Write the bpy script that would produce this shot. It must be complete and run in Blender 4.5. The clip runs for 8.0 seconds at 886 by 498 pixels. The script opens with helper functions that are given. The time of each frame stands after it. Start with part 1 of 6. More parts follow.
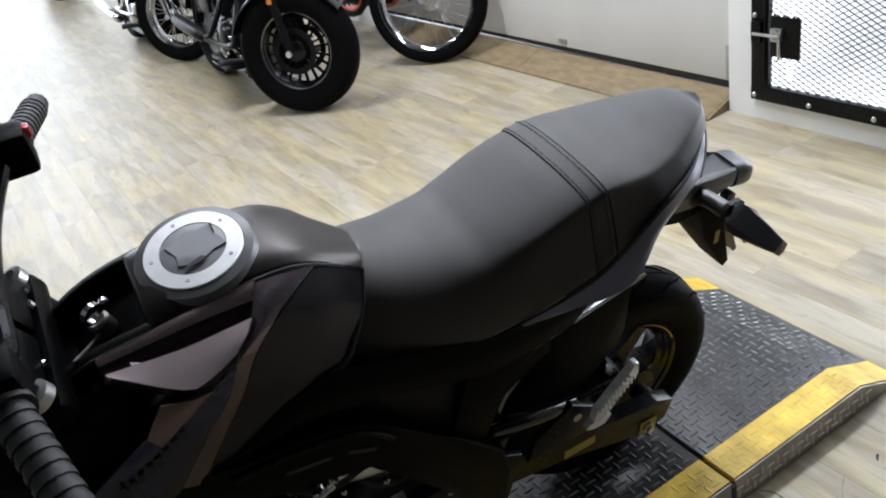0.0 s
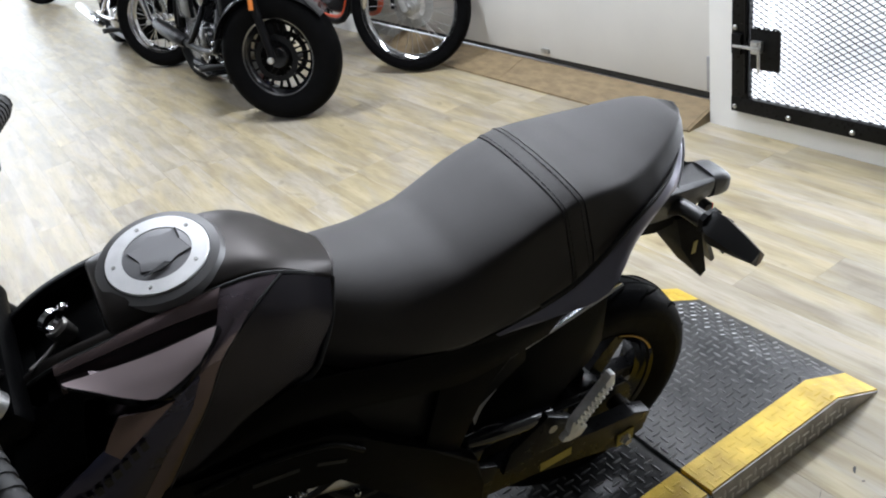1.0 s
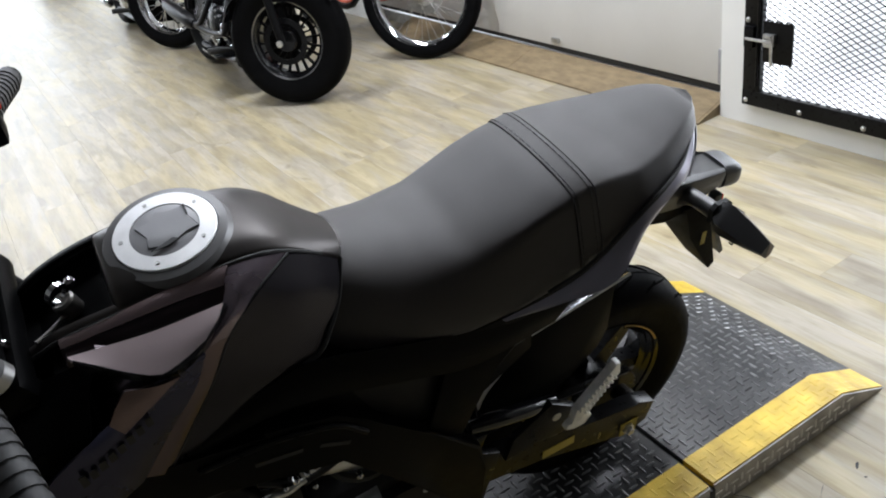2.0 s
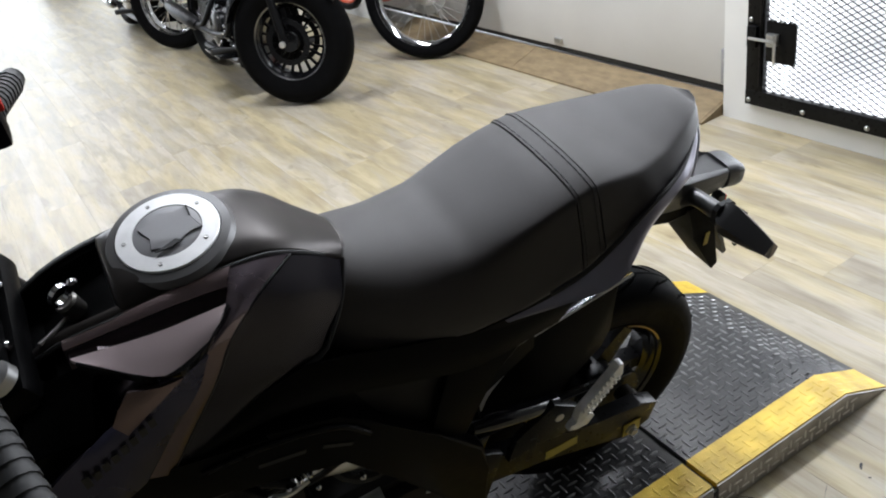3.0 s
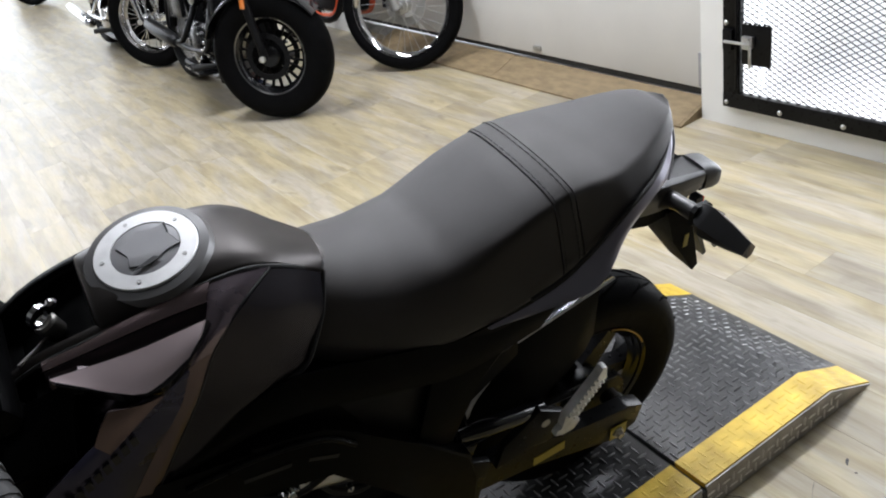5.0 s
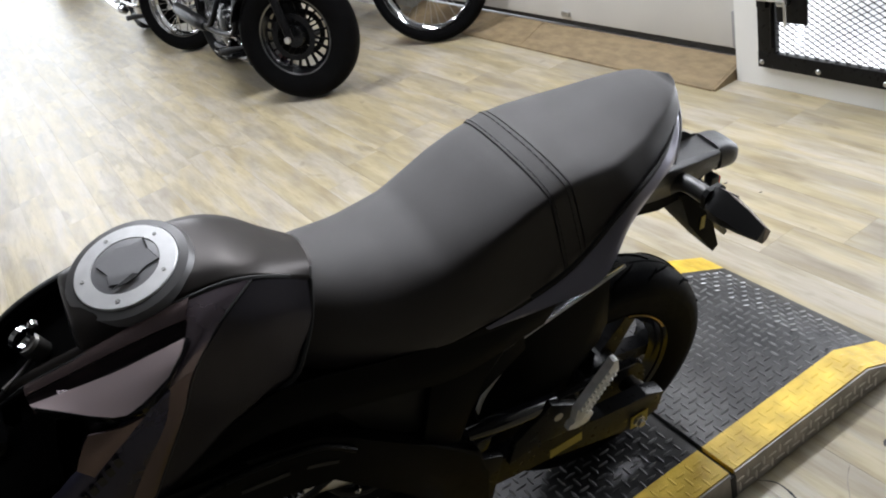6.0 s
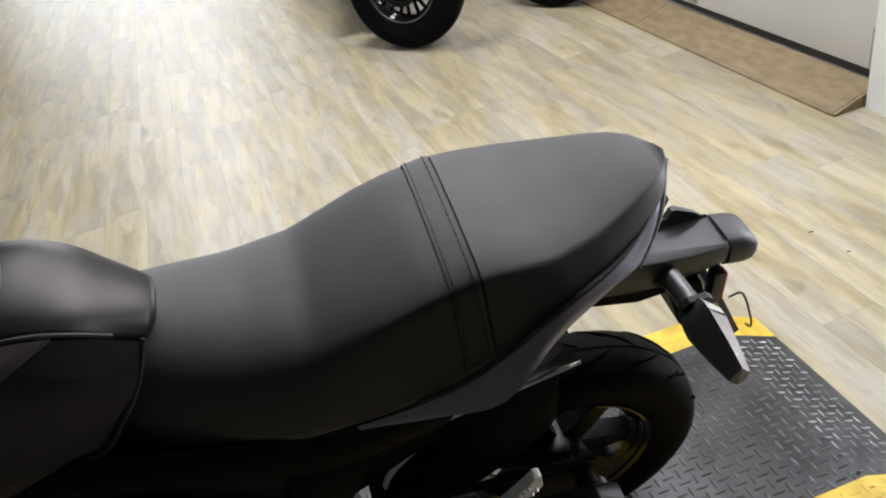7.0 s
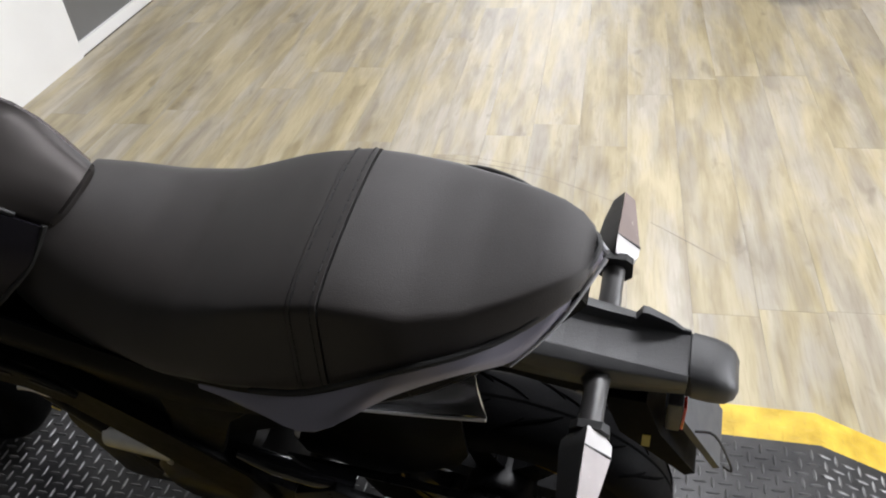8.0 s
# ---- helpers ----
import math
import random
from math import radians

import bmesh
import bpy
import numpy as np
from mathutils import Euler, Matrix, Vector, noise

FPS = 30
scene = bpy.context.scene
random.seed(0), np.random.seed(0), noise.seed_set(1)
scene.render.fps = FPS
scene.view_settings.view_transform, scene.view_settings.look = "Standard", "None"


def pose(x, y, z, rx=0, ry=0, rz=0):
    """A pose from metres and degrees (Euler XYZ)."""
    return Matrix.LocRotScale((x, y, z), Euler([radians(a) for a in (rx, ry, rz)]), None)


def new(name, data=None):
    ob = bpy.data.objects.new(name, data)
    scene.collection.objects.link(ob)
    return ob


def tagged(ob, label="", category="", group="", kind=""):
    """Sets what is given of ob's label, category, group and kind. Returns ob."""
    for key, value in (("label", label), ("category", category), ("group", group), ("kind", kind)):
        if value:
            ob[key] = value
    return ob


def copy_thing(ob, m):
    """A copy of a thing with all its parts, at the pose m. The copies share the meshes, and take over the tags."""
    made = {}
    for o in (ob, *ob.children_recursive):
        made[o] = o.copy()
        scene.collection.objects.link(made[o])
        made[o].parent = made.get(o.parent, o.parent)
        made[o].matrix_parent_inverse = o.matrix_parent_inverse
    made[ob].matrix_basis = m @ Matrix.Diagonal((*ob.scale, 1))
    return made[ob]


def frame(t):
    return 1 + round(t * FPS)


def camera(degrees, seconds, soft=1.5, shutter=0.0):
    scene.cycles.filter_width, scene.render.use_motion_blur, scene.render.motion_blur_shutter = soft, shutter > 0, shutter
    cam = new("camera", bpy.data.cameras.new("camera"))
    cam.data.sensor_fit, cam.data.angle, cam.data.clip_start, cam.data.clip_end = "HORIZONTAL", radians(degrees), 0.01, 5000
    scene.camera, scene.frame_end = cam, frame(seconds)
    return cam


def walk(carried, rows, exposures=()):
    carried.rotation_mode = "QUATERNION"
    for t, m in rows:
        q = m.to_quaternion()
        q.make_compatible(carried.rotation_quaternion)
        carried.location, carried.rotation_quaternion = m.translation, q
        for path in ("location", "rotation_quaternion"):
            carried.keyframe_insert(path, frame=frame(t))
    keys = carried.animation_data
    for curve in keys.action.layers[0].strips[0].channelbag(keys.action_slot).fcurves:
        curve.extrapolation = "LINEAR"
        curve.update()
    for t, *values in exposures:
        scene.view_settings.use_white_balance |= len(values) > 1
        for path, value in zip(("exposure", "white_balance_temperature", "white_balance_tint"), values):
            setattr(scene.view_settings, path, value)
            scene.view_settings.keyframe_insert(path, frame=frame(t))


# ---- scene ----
# ---- camera and its walk ----
cam = camera(58.82, 8.0, soft=2.0)
PATH = [
    (0.0, -0.6819, -1.0537, 1.3355, 59.20, 11.23, -27.78),
    (0.3, -0.6550, -1.0530, 1.3339, 60.03, 10.77, -31.15),
    (0.5, -0.6525, -1.0477, 1.3243, 59.10, 10.82, -31.53),
    (0.7, -0.6580, -1.0425, 1.3139, 58.50, 10.72, -30.53),
    (1.0, -0.6650, -1.0458, 1.3223, 59.72, 10.23, -28.57),
    (1.5, -0.6708, -1.0438, 1.3138, 59.08, 9.30, -27.75),
    (3.0, -0.6699, -1.0412, 1.3144, 59.15, 9.41, -27.49),
    (3.5, -0.6694, -1.0424, 1.3146, 59.05, 9.70, -27.56),
    (4.0, -0.6664, -1.0499, 1.3125, 59.29, 9.81, -27.74),
    (4.5, -0.6635, -1.0501, 1.3067, 59.16, 9.63, -28.27),
    (4.7, -0.6632, -1.0500, 1.3093, 59.61, 9.53, -28.09),
    (5.8, -0.6599, -1.0498, 1.3206, 58.19, 14.87, -33.31),
    (5.9, -0.6208, -1.0494, 1.3179, 57.91, 13.67, -29.94),
    (6.0, -0.5783, -1.0407, 1.3180, 57.61, 13.98, -27.25),
    (6.2, -0.4848, -1.0422, 1.3115, 58.24, 12.86, -23.99),
    (6.5, -0.3916, -1.0302, 1.3237, 56.84, 10.74, -21.08),
    (7.0, -0.2579, -0.9097, 1.2956, 56.18, 10.03, -14.19),
    (7.3, -0.1198, -0.8155, 1.3171, 56.63, 8.18, -6.69),
    (7.5, -0.0279, -0.8050, 1.3243, 57.50, 10.53, -2.99),
    (7.7, 0.0471, -0.8081, 1.3173, 55.22, 8.42, 5.68),
    (7.8, 0.0896, -0.7984, 1.3181, 53.80, 5.89, 10.12),
    (8.0, 0.1472, -0.7575, 1.3109, 51.87, 4.53, 16.20),
]
walk(cam, [(t, pose(x, y, z, rx, ry, rz)) for t, x, y, z, rx, ry, rz in PATH],
     exposures=[(0.0, 0.05, 5900, 11), (1.0, 0.08, 5950, 11), (2.8, 0.08, 6050, 11), (4.5, 0.07, 6100, 12), (6.0, 0.0, 6150, 12), (7.0, -0.04, 6250, 12), (8.0, -0.03, 6300, 13)])

# ---- frames of reference ----
YAW = 5.727                      # the room's long axis against the motorcycle's
ROOM = pose(0, 0, 0, 0, 0, YAW)  # room axes: u to the door wall, v along it
BIKE = pose(0, 0, 0.0711, 13.9, 0, 0)   # leaning on its side stand
DECK = pose(0.115, -0.243, 0, 0, 0, 3.84)  # corner of the deck at its joint
DECK_H = 0.0711

# ---- world and lights ----
world = bpy.data.worlds.new("world")
scene.world = world
world.use_nodes = True
wn = world.node_tree.nodes
sky = wn.new("ShaderNodeTexSky")
sky.sky_type = "NISHITA"
sky.sun_disc = False
sky.sun_elevation = radians(35)
sky.sun_rotation = radians(40)
wn["Background"].inputs[1].default_value = 0.12
world.node_tree.links.new(sky.outputs[0], wn["Background"].inputs[0])


def area_lamp(name, m, sx, sy, watts, colour=(1, 1, 1)):
    data = bpy.data.lights.new(name, "AREA")
    data.shape, data.size, data.size_y, data.energy, data.color = "RECTANGLE", sx, sy, watts, colour
    ob = new(name, data)
    ob.matrix_world = m
    return ob


CEIL = 3.1
# tubes in the ceiling fittings
LIGHTS = [(0.35, 2.95, 48), (-0.95, 5.0, 28), (-0.75, 7.6, 32), (1.20, 0.95, 44), (0.9, 5.4, 18), (-0.75, 10.2, 30), (-0.08, 0.95, 21)]
for lu, lv, watts in LIGHTS:
    area_lamp("tube_light", ROOM @ pose(lu, lv, CEIL - 0.50, 0, 0, 90), 0.24, 1.2, watts, (0.975, 0.975, 0.98))
# daylight through the shop window at the far end, and through the pane behind the mesh
area_lamp("window_light", ROOM @ pose(-0.8, 11.7, 1.5, 90, 0, 180) @ pose(0, 0, 0, 180, 0, 0), 3.4, 2.2, 205, (0.94, 0.975, 1.0))
area_lamp("pane_light", ROOM @ pose(2.36, 0.03, 1.10, 0, 90, 0), 1.9, 0.80, 66, (0.98, 0.99, 1.0))


# ---- materials ----
def mat(name, base, rough=0.5, metal=0.0, var=0.12, scale=8.0, bump=0.0, bump_scale=200.0, stretch=(1, 1, 1),
        coat=0.0, second=None, spec=0.5, rough_var=0.1, rnd=0.0):
    m = bpy.data.materials.new(name)
    m.use_nodes = True
    nt = m.node_tree
    b = nt.nodes["Principled BSDF"]
    co = nt.nodes.new("ShaderNodeTexCoord")
    mp = nt.nodes.new("ShaderNodeMapping")
    mp.inputs["Scale"].default_value = stretch
    nt.links.new(co.outputs["Object"], mp.inputs[0])
    n1 = nt.nodes.new("ShaderNodeTexNoise")
    n1.inputs["Scale"].default_value = scale
    n1.inputs["Detail"].default_value = 6
    nt.links.new(mp.outputs[0], n1.inputs["Vector"])
    ramp = nt.nodes.new("ShaderNodeValToRGB")
    ramp.color_ramp.elements[0].position, ramp.color_ramp.elements[1].position = 0.3, 0.7
    lo = [c * (1 - var) for c in base]
    hi = second if second else [min(1, c * (1 + var)) for c in base]
    ramp.color_ramp.elements[0].color = (*lo, 1)
    ramp.color_ramp.elements[1].color = (*hi, 1)
    nt.links.new(n1.outputs["Fac"], ramp.inputs[0])
    out = ramp.outputs[0]
    if rnd:
        oi = nt.nodes.new("ShaderNodeObjectInfo")
        hs = nt.nodes.new("ShaderNodeHueSaturation")
        mr = nt.nodes.new("ShaderNodeMapRange")
        mr.inputs["To Min"].default_value, mr.inputs["To Max"].default_value = 1 - rnd, 1 + rnd
        nt.links.new(oi.outputs["Random"], mr.inputs["Value"])
        nt.links.new(mr.outputs[0], hs.inputs["Value"])
        nt.links.new(out, hs.inputs["Color"])
        out = hs.outputs[0]
    nt.links.new(out, b.inputs["Base Color"])
    rr = nt.nodes.new("ShaderNodeMapRange")
    rr.inputs["To Min"].default_value, rr.inputs["To Max"].default_value = max(0.02, rough - rough_var), min(1, rough + rough_var)
    n2 = nt.nodes.new("ShaderNodeTexNoise")
    n2.inputs["Scale"].default_value = scale * 3.7
    n2.inputs["Detail"].default_value = 4
    nt.links.new(mp.outputs[0], n2.inputs["Vector"])
    nt.links.new(n2.outputs["Fac"], rr.inputs["Value"])
    nt.links.new(rr.outputs[0], b.inputs["Roughness"])
    b.inputs["Metallic"].default_value = metal
    b.inputs["Specular IOR Level"].default_value = spec
    b.inputs["Coat Weight"].default_value = coat
    b.inputs["Coat Roughness"].default_value = 0.1
    if bump:
        n3 = nt.nodes.new("ShaderNodeTexNoise")
        n3.inputs["Scale"].default_value = bump_scale
        n3.inputs["Detail"].default_value = 3
        nt.links.new(mp.outputs[0], n3.inputs["Vector"])
        bp = nt.nodes.new("ShaderNodeBump")
        bp.inputs["Strength"].default_value = bump
        bp.inputs["Distance"].default_value = 0.002
        nt.links.new(n3.outputs["Fac"], bp.inputs["Height"])
        nt.links.new(bp.outputs[0], b.inputs["Normal"])
    return m


def plank_material():
    """Vinyl plank: warm beige with grey and pale streaks along the board."""
    m = bpy.data.materials.new("vinyl_plank")
    m.use_nodes = True
    nt = m.node_tree
    b = nt.nodes["Principled BSDF"]
    co = nt.nodes.new("ShaderNodeTexCoord")
    oi = nt.nodes.new("ShaderNodeObjectInfo")
    off = nt.nodes.new("ShaderNodeVectorMath")
    off.operation = "SCALE"
    comb = nt.nodes.new("ShaderNodeCombineXYZ")
    for k, f in enumerate((37.0, 91.0, 13.0)):
        mu = nt.nodes.new("ShaderNodeMath")
        mu.operation = "MULTIPLY"
        mu.inputs[1].default_value = f
        nt.links.new(oi.outputs["Random"], mu.inputs[0])
        nt.links.new(mu.outputs[0], comb.inputs[k])
    add = nt.nodes.new("ShaderNodeVectorMath")
    add.operation = "ADD"
    nt.links.new(co.outputs["Object"], add.inputs[0])
    nt.links.new(comb.outputs[0], add.inputs[1])
    nt.nodes.remove(off)

    def layer(sc, vec, detail=5):
        mp = nt.nodes.new("ShaderNodeMapping")
        mp.inputs["Scale"].default_value = vec
        nt.links.new(add.outputs[0], mp.inputs[0])
        n = nt.nodes.new("ShaderNodeTexNoise")
        n.inputs["Scale"].default_value = sc
        n.inputs["Detail"].default_value = detail
        n.inputs["Distortion"].default_value = 0.6
        nt.links.new(mp.outputs[0], n.inputs["Vector"])
        return n.outputs["Fac"]

    grain = layer(60.0, (2.4, 0.16, 1), 9)
    blotch = layer(8.0, (2.8, 0.50, 1), 7)
    knots = layer(11.0, (1.3, 0.55, 1), 3)
    # printed strips: long soft-edged cells with a tone each
    warp = nt.nodes.new("ShaderNodeVectorMath")
    warp.operation = "MULTIPLY_ADD"
    wn_ = nt.nodes.new("ShaderNodeTexNoise")
    wn_.inputs["Scale"].default_value = 9.0
    wn_.inputs["Detail"].default_value = 5
    nt.links.new(add.outputs[0], wn_.inputs["Vector"])
    warp.inputs[1].default_value = (0.03, 0.30, 0.0)
    nt.links.new(wn_.outputs["Color"], warp.inputs[0])
    nt.links.new(add.outputs[0], warp.inputs[2])
    mpv = nt.nodes.new("ShaderNodeMapping")
    mpv.inputs["Scale"].default_value = (21.0, 3.0, 1.0)
    nt.links.new(warp.outputs[0], mpv.inputs[0])
    vor = nt.nodes.new("ShaderNodeTexVoronoi")
    vor.feature = "SMOOTH_F1"
    vor.inputs["Scale"].default_value = 1.0
    vor.inputs["Smoothness"].default_value = 0.55
    vor.inputs["Randomness"].default_value = 0.9
    nt.links.new(mpv.outputs[0], vor.inputs["Vector"])
    sep = nt.nodes.new("ShaderNodeSeparateColor")
    nt.links.new(vor.outputs["Color"], sep.inputs[0])
    tone = nt.nodes.new("ShaderNodeMix")
    tone.inputs["Factor"].default_value = 0.72
    nt.links.new(sep.outputs[0], tone.inputs["A"])
    nt.links.new(blotch, tone.inputs["B"])
    ramp = nt.nodes.new("ShaderNodeValToRGB")
    e = ramp.color_ramp.elements
    e[0].position, e[0].color = 0.28, (0.290, 0.250, 0.182, 1)
    e[1].position, e[1].color = 0.70, (0.475, 0.432, 0.342, 1)
    x = e.new(0.48)
    x.color = (0.385, 0.342, 0.256, 1)
    nt.links.new(tone.outputs["Result"], ramp.inputs[0])
    # greyer and yellower stretches of the print
    hue = nt.nodes.new("ShaderNodeValToRGB")
    hue.color_ramp.elements[0].position, hue.color_ramp.elements[0].color = 0.40, (1.05, 1.0, 0.80, 1)
    hue.color_ramp.elements[1].position, hue.color_ramp.elements[1].color = 0.62, (0.985, 0.99, 1.02, 1)
    nt.links.new(layer(5.0, (2.4, 0.45, 1), 4), hue.inputs[0])
    tinted = nt.nodes.new("ShaderNodeMix")
    tinted.data_type, tinted.blend_type = "RGBA", "MULTIPLY"
    tinted.inputs["Factor"].default_value = 1.0
    nt.links.new(ramp.outputs[0], tinted.inputs["A"])
    nt.links.new(hue.outputs[0], tinted.inputs["B"])
    mix = nt.nodes.new("ShaderNodeMix")
    mix.data_type, mix.blend_type = "RGBA", "MULTIPLY"
    mix.inputs["Factor"].default_value = 0.46
    gr = nt.nodes.new("ShaderNodeValToRGB")
    gr.color_ramp.elements[0].position, gr.color_ramp.elements[0].color = 0.30, (0.70, 0.66, 0.60, 1)
    gr.color_ramp.elements[1].position, gr.color_ramp.elements[1].color = 0.52, (1, 1, 1, 1)
    nt.links.new(grain, gr.inputs[0])
    nt.links.new(tinted.outputs["Result"], mix.inputs["A"])
    nt.links.new(gr.outputs[0], mix.inputs["B"])
    mix2 = nt.nodes.new("ShaderNodeMix")
    mix2.data_type, mix2.blend_type = "RGBA", "MULTIPLY"
    mix2.inputs["Factor"].default_value = 0.36
    kr = nt.nodes.new("ShaderNodeValToRGB")
    kr.color_ramp.elements[0].position, kr.color_ramp.elements[0].color = 0.27, (0.34, 0.30, 0.26, 1)
    kr.color_ramp.elements[1].position, kr.color_ramp.elements[1].color = 0.36, (1, 1, 1, 1)
    nt.links.new(knots, kr.inputs[0])
    nt.links.new(mix.outputs["Result"], mix2.inputs["A"])
    nt.links.new(kr.outputs[0], mix2.inputs["B"])
    hs = nt.nodes.new("ShaderNodeHueSaturation")
    mr = nt.nodes.new("ShaderNodeMapRange")
    mr.inputs["To Min"].default_value, mr.inputs["To Max"].default_value = 0.92, 1.08
    nt.links.new(oi.outputs["Random"], mr.inputs["Value"])
    nt.links.new(mr.outputs[0], hs.inputs["Value"])
    nt.links.new(mix2.outputs["Result"], hs.inputs["Color"])
    nt.links.new(hs.outputs[0], b.inputs["Base Color"])
    rr = nt.nodes.new("ShaderNodeMapRange")
    rr.inputs["To Min"].default_value, rr.inputs["To Max"].default_value = 0.25, 0.44
    nt.links.new(blotch, rr.inputs["Value"])
    nt.links.new(rr.outputs[0], b.inputs["Roughness"])
    bp = nt.nodes.new("ShaderNodeBump")
    bp.inputs["Strength"].default_value = 0.12
    bp.inputs["Distance"].default_value = 0.001
    nt.links.new(grain, bp.inputs["Height"])
    nt.links.new(bp.outputs[0], b.inputs["Normal"])
    return m


M_PLANK = plank_material()
M_SUBFLOOR = mat("subfloor", (0.07, 0.055, 0.04), 0.8)
M_WALL = mat("white_wall_paint", (0.85, 0.85, 0.83), 0.6, var=0.03, scale=3, bump=0.05, bump_scale=120)
M_GREY = mat("grey_wall_paint", (0.16, 0.16, 0.155), 0.6, var=0.06, scale=3, bump=0.05, bump_scale=120)
M_CEIL = mat("ceiling_paint", (0.10, 0.10, 0.10), 0.8, var=0.04, scale=2)
M_DOOR = mat("door_enamel", (0.66, 0.65, 0.62), 0.42, var=0.03, scale=4, bump=0.04, bump_scale=60)
M_PLY = mat("plywood", (0.225, 0.165, 0.090), 0.5, var=0.18, scale=14, stretch=(2.6, 0.9, 1), bump=0.14, bump_scale=60, second=(0.300, 0.222, 0.122))
M_SCUFF = mat("scuffed_floor", (0.21, 0.185, 0.145), 0.6, var=0.4, scale=40)
M_SEAL = mat("rubber_seal", (0.015, 0.015, 0.015), 0.6)
M_STEEL_BLACK = mat("black_steel", (0.0055, 0.0055, 0.006), 0.30, var=0.25, scale=20, bump=0.1, bump_scale=150, spec=0.12)
M_GALV = mat("galvanised", (0.5, 0.5, 0.49), 0.38, metal=0.9, var=0.15, scale=30)
M_DIAMOND = mat("tread_plate_black", (0.037, 0.037, 0.039), 0.36, metal=0.35, var=0.4, scale=9, bump=0.15, bump_scale=220, rough_var=0.16, second=(0.075, 0.074, 0.074))
M_BARS = mat("worn_tread_bars", (0.115, 0.115, 0.118), 0.42, metal=0.7, var=0.5, scale=11, rough_var=0.12, second=(0.24, 0.24, 0.238))
M_SATIN = mat("satin_grey_sheen", (0.74, 0.74, 0.76), 0.24, metal=0.1, var=0.06, scale=12, coat=0.5)
M_GUARD = mat("dark_metallic_plastic", (0.55, 0.55, 0.57), 0.22, metal=0.8, var=0.06, scale=12)
M_SURROUND = mat("dark_grey_surround", (0.13, 0.128, 0.128), 0.38, metal=0.3, var=0.08, scale=12)
M_CASE = mat("black_engine_case", (0.006, 0.006, 0.0065), 0.20, var=0.2, scale=20, spec=0.25)
M_DARKRIM = mat("dark_polished_rim", (0.20, 0.20, 0.205), 0.22, metal=1.0, var=0.1, scale=14)
M_SLATE = mat("slate_grey_plate", (0.045, 0.050, 0.060), 0.45, var=0.1, scale=14)
M_DARKWALL = mat("charcoal_wall_paint", (0.035, 0.035, 0.035), 0.7, var=0.05, scale=3)
M_DIAMOND_BARE = mat("tread_plate_bare", (0.40, 0.375, 0.34), 0.45, metal=0.25, var=0.3, scale=18, bump=0.15, bump_scale=220, rough_var=0.14)
M_BARE_BARS = mat("bare_tread_bars", (0.85, 0.83, 0.79), 0.36, metal=0.2, var=0.15, scale=30)
M_CAST = mat("cast_metal", (0.20, 0.19, 0.175), 0.42, metal=0.6, var=0.4, scale=25, bump=0.2, bump_scale=200)
M_YELLOW = mat("safety_yellow", (0.63, 0.41, 0.026), 0.48, var=0.3, scale=16, bump=0.2, bump_scale=160, rough_var=0.1, second=(0.82, 0.57, 0.06))
M_VINYL = mat("seat_vinyl", (0.0235, 0.0188, 0.0164), 0.58, var=0.08, scale=6, bump=0.2, bump_scale=900, rough_var=0.05, spec=0.70)
M_VINYL.node_tree.nodes["Principled BSDF"].inputs["Sheen Weight"].default_value = 0.12
M_VINYL.node_tree.nodes["Principled BSDF"].inputs["Sheen Roughness"].default_value = 0.45
M_PAINT = mat("satin_graphite_paint", (0.031, 0.027, 0.025), 0.36, metal=0.7, var=0.08, scale=5, rough_var=0.03)
# plum paint lightened for the wing, which catches the light
M_PLUM_LIT = mat("lit_plum_paint", (0.68, 0.56, 0.575), 0.30, metal=0.6, var=0.06, scale=5, rough_var=0.03)
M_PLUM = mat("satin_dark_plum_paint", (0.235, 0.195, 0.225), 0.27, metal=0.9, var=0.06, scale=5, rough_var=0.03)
M_DULL = mat("dull_black_plastic", (0.004, 0.004, 0.0042), 0.6, var=0.2, scale=20, spec=0.03)
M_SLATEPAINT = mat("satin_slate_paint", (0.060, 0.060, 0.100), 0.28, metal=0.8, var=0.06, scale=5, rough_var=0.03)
# plum paint browned to carry the wood floor's reflection
M_PLUM_WARM = mat("plum_paint_floor_reflection", (0.185, 0.140, 0.142), 0.25, metal=0.9, var=0.06, scale=5, rough_var=0.03)
# plum paint darkened for the shade inside the shroud recess
M_RECESS_SHADE = mat("recess_shade_plum", (0.040, 0.030, 0.033), 0.30, metal=0.7, var=0.06, scale=5, rough_var=0.03)
# body paint darkened for the knee panel, which faces away from the light
M_KNEE_SHADED = mat("shaded_knee_paint", (0.027, 0.025, 0.032), 0.25, metal=0.6, var=0.08, scale=5, rough_var=0.03)
M_TAIL = mat("tail_plastic", (0.036, 0.036, 0.037), 0.46, var=0.12, scale=20, bump=0.15, bump_scale=700, spec=0.55)
M_STALK = mat("stalk_plastic", (0.060, 0.058, 0.057), 0.36, var=0.12, scale=20, bump=0.12, bump_scale=700, spec=0.8)
M_LENS_GLINT = mat("lens_glint", (0.62, 0.60, 0.59), 0.2, var=0.06, scale=30)
# the shroud's paint again, with the fairing's pale cool reflection in the colour
M_FAIRING_LIT = mat("lit_fairing_plum", (0.31, 0.30, 0.36), 0.36, metal=0.45, var=0.06, scale=5, rough_var=0.03)
M_PLASTIC = mat("black_plastic", (0.0025, 0.0025, 0.0027), 0.36, var=0.15, scale=20, bump=0.18, bump_scale=700, spec=0.05)
M_PLASTIC_GREY = mat("dark_grey_plastic", (0.008, 0.008, 0.0083), 0.42, var=0.12, scale=20, bump=0.15, bump_scale=700, spec=0.15)
M_CAP = mat("grey_cap_plastic", (0.33, 0.33, 0.34), 0.40, var=0.06, scale=20, bump=0.1, bump_scale=700)
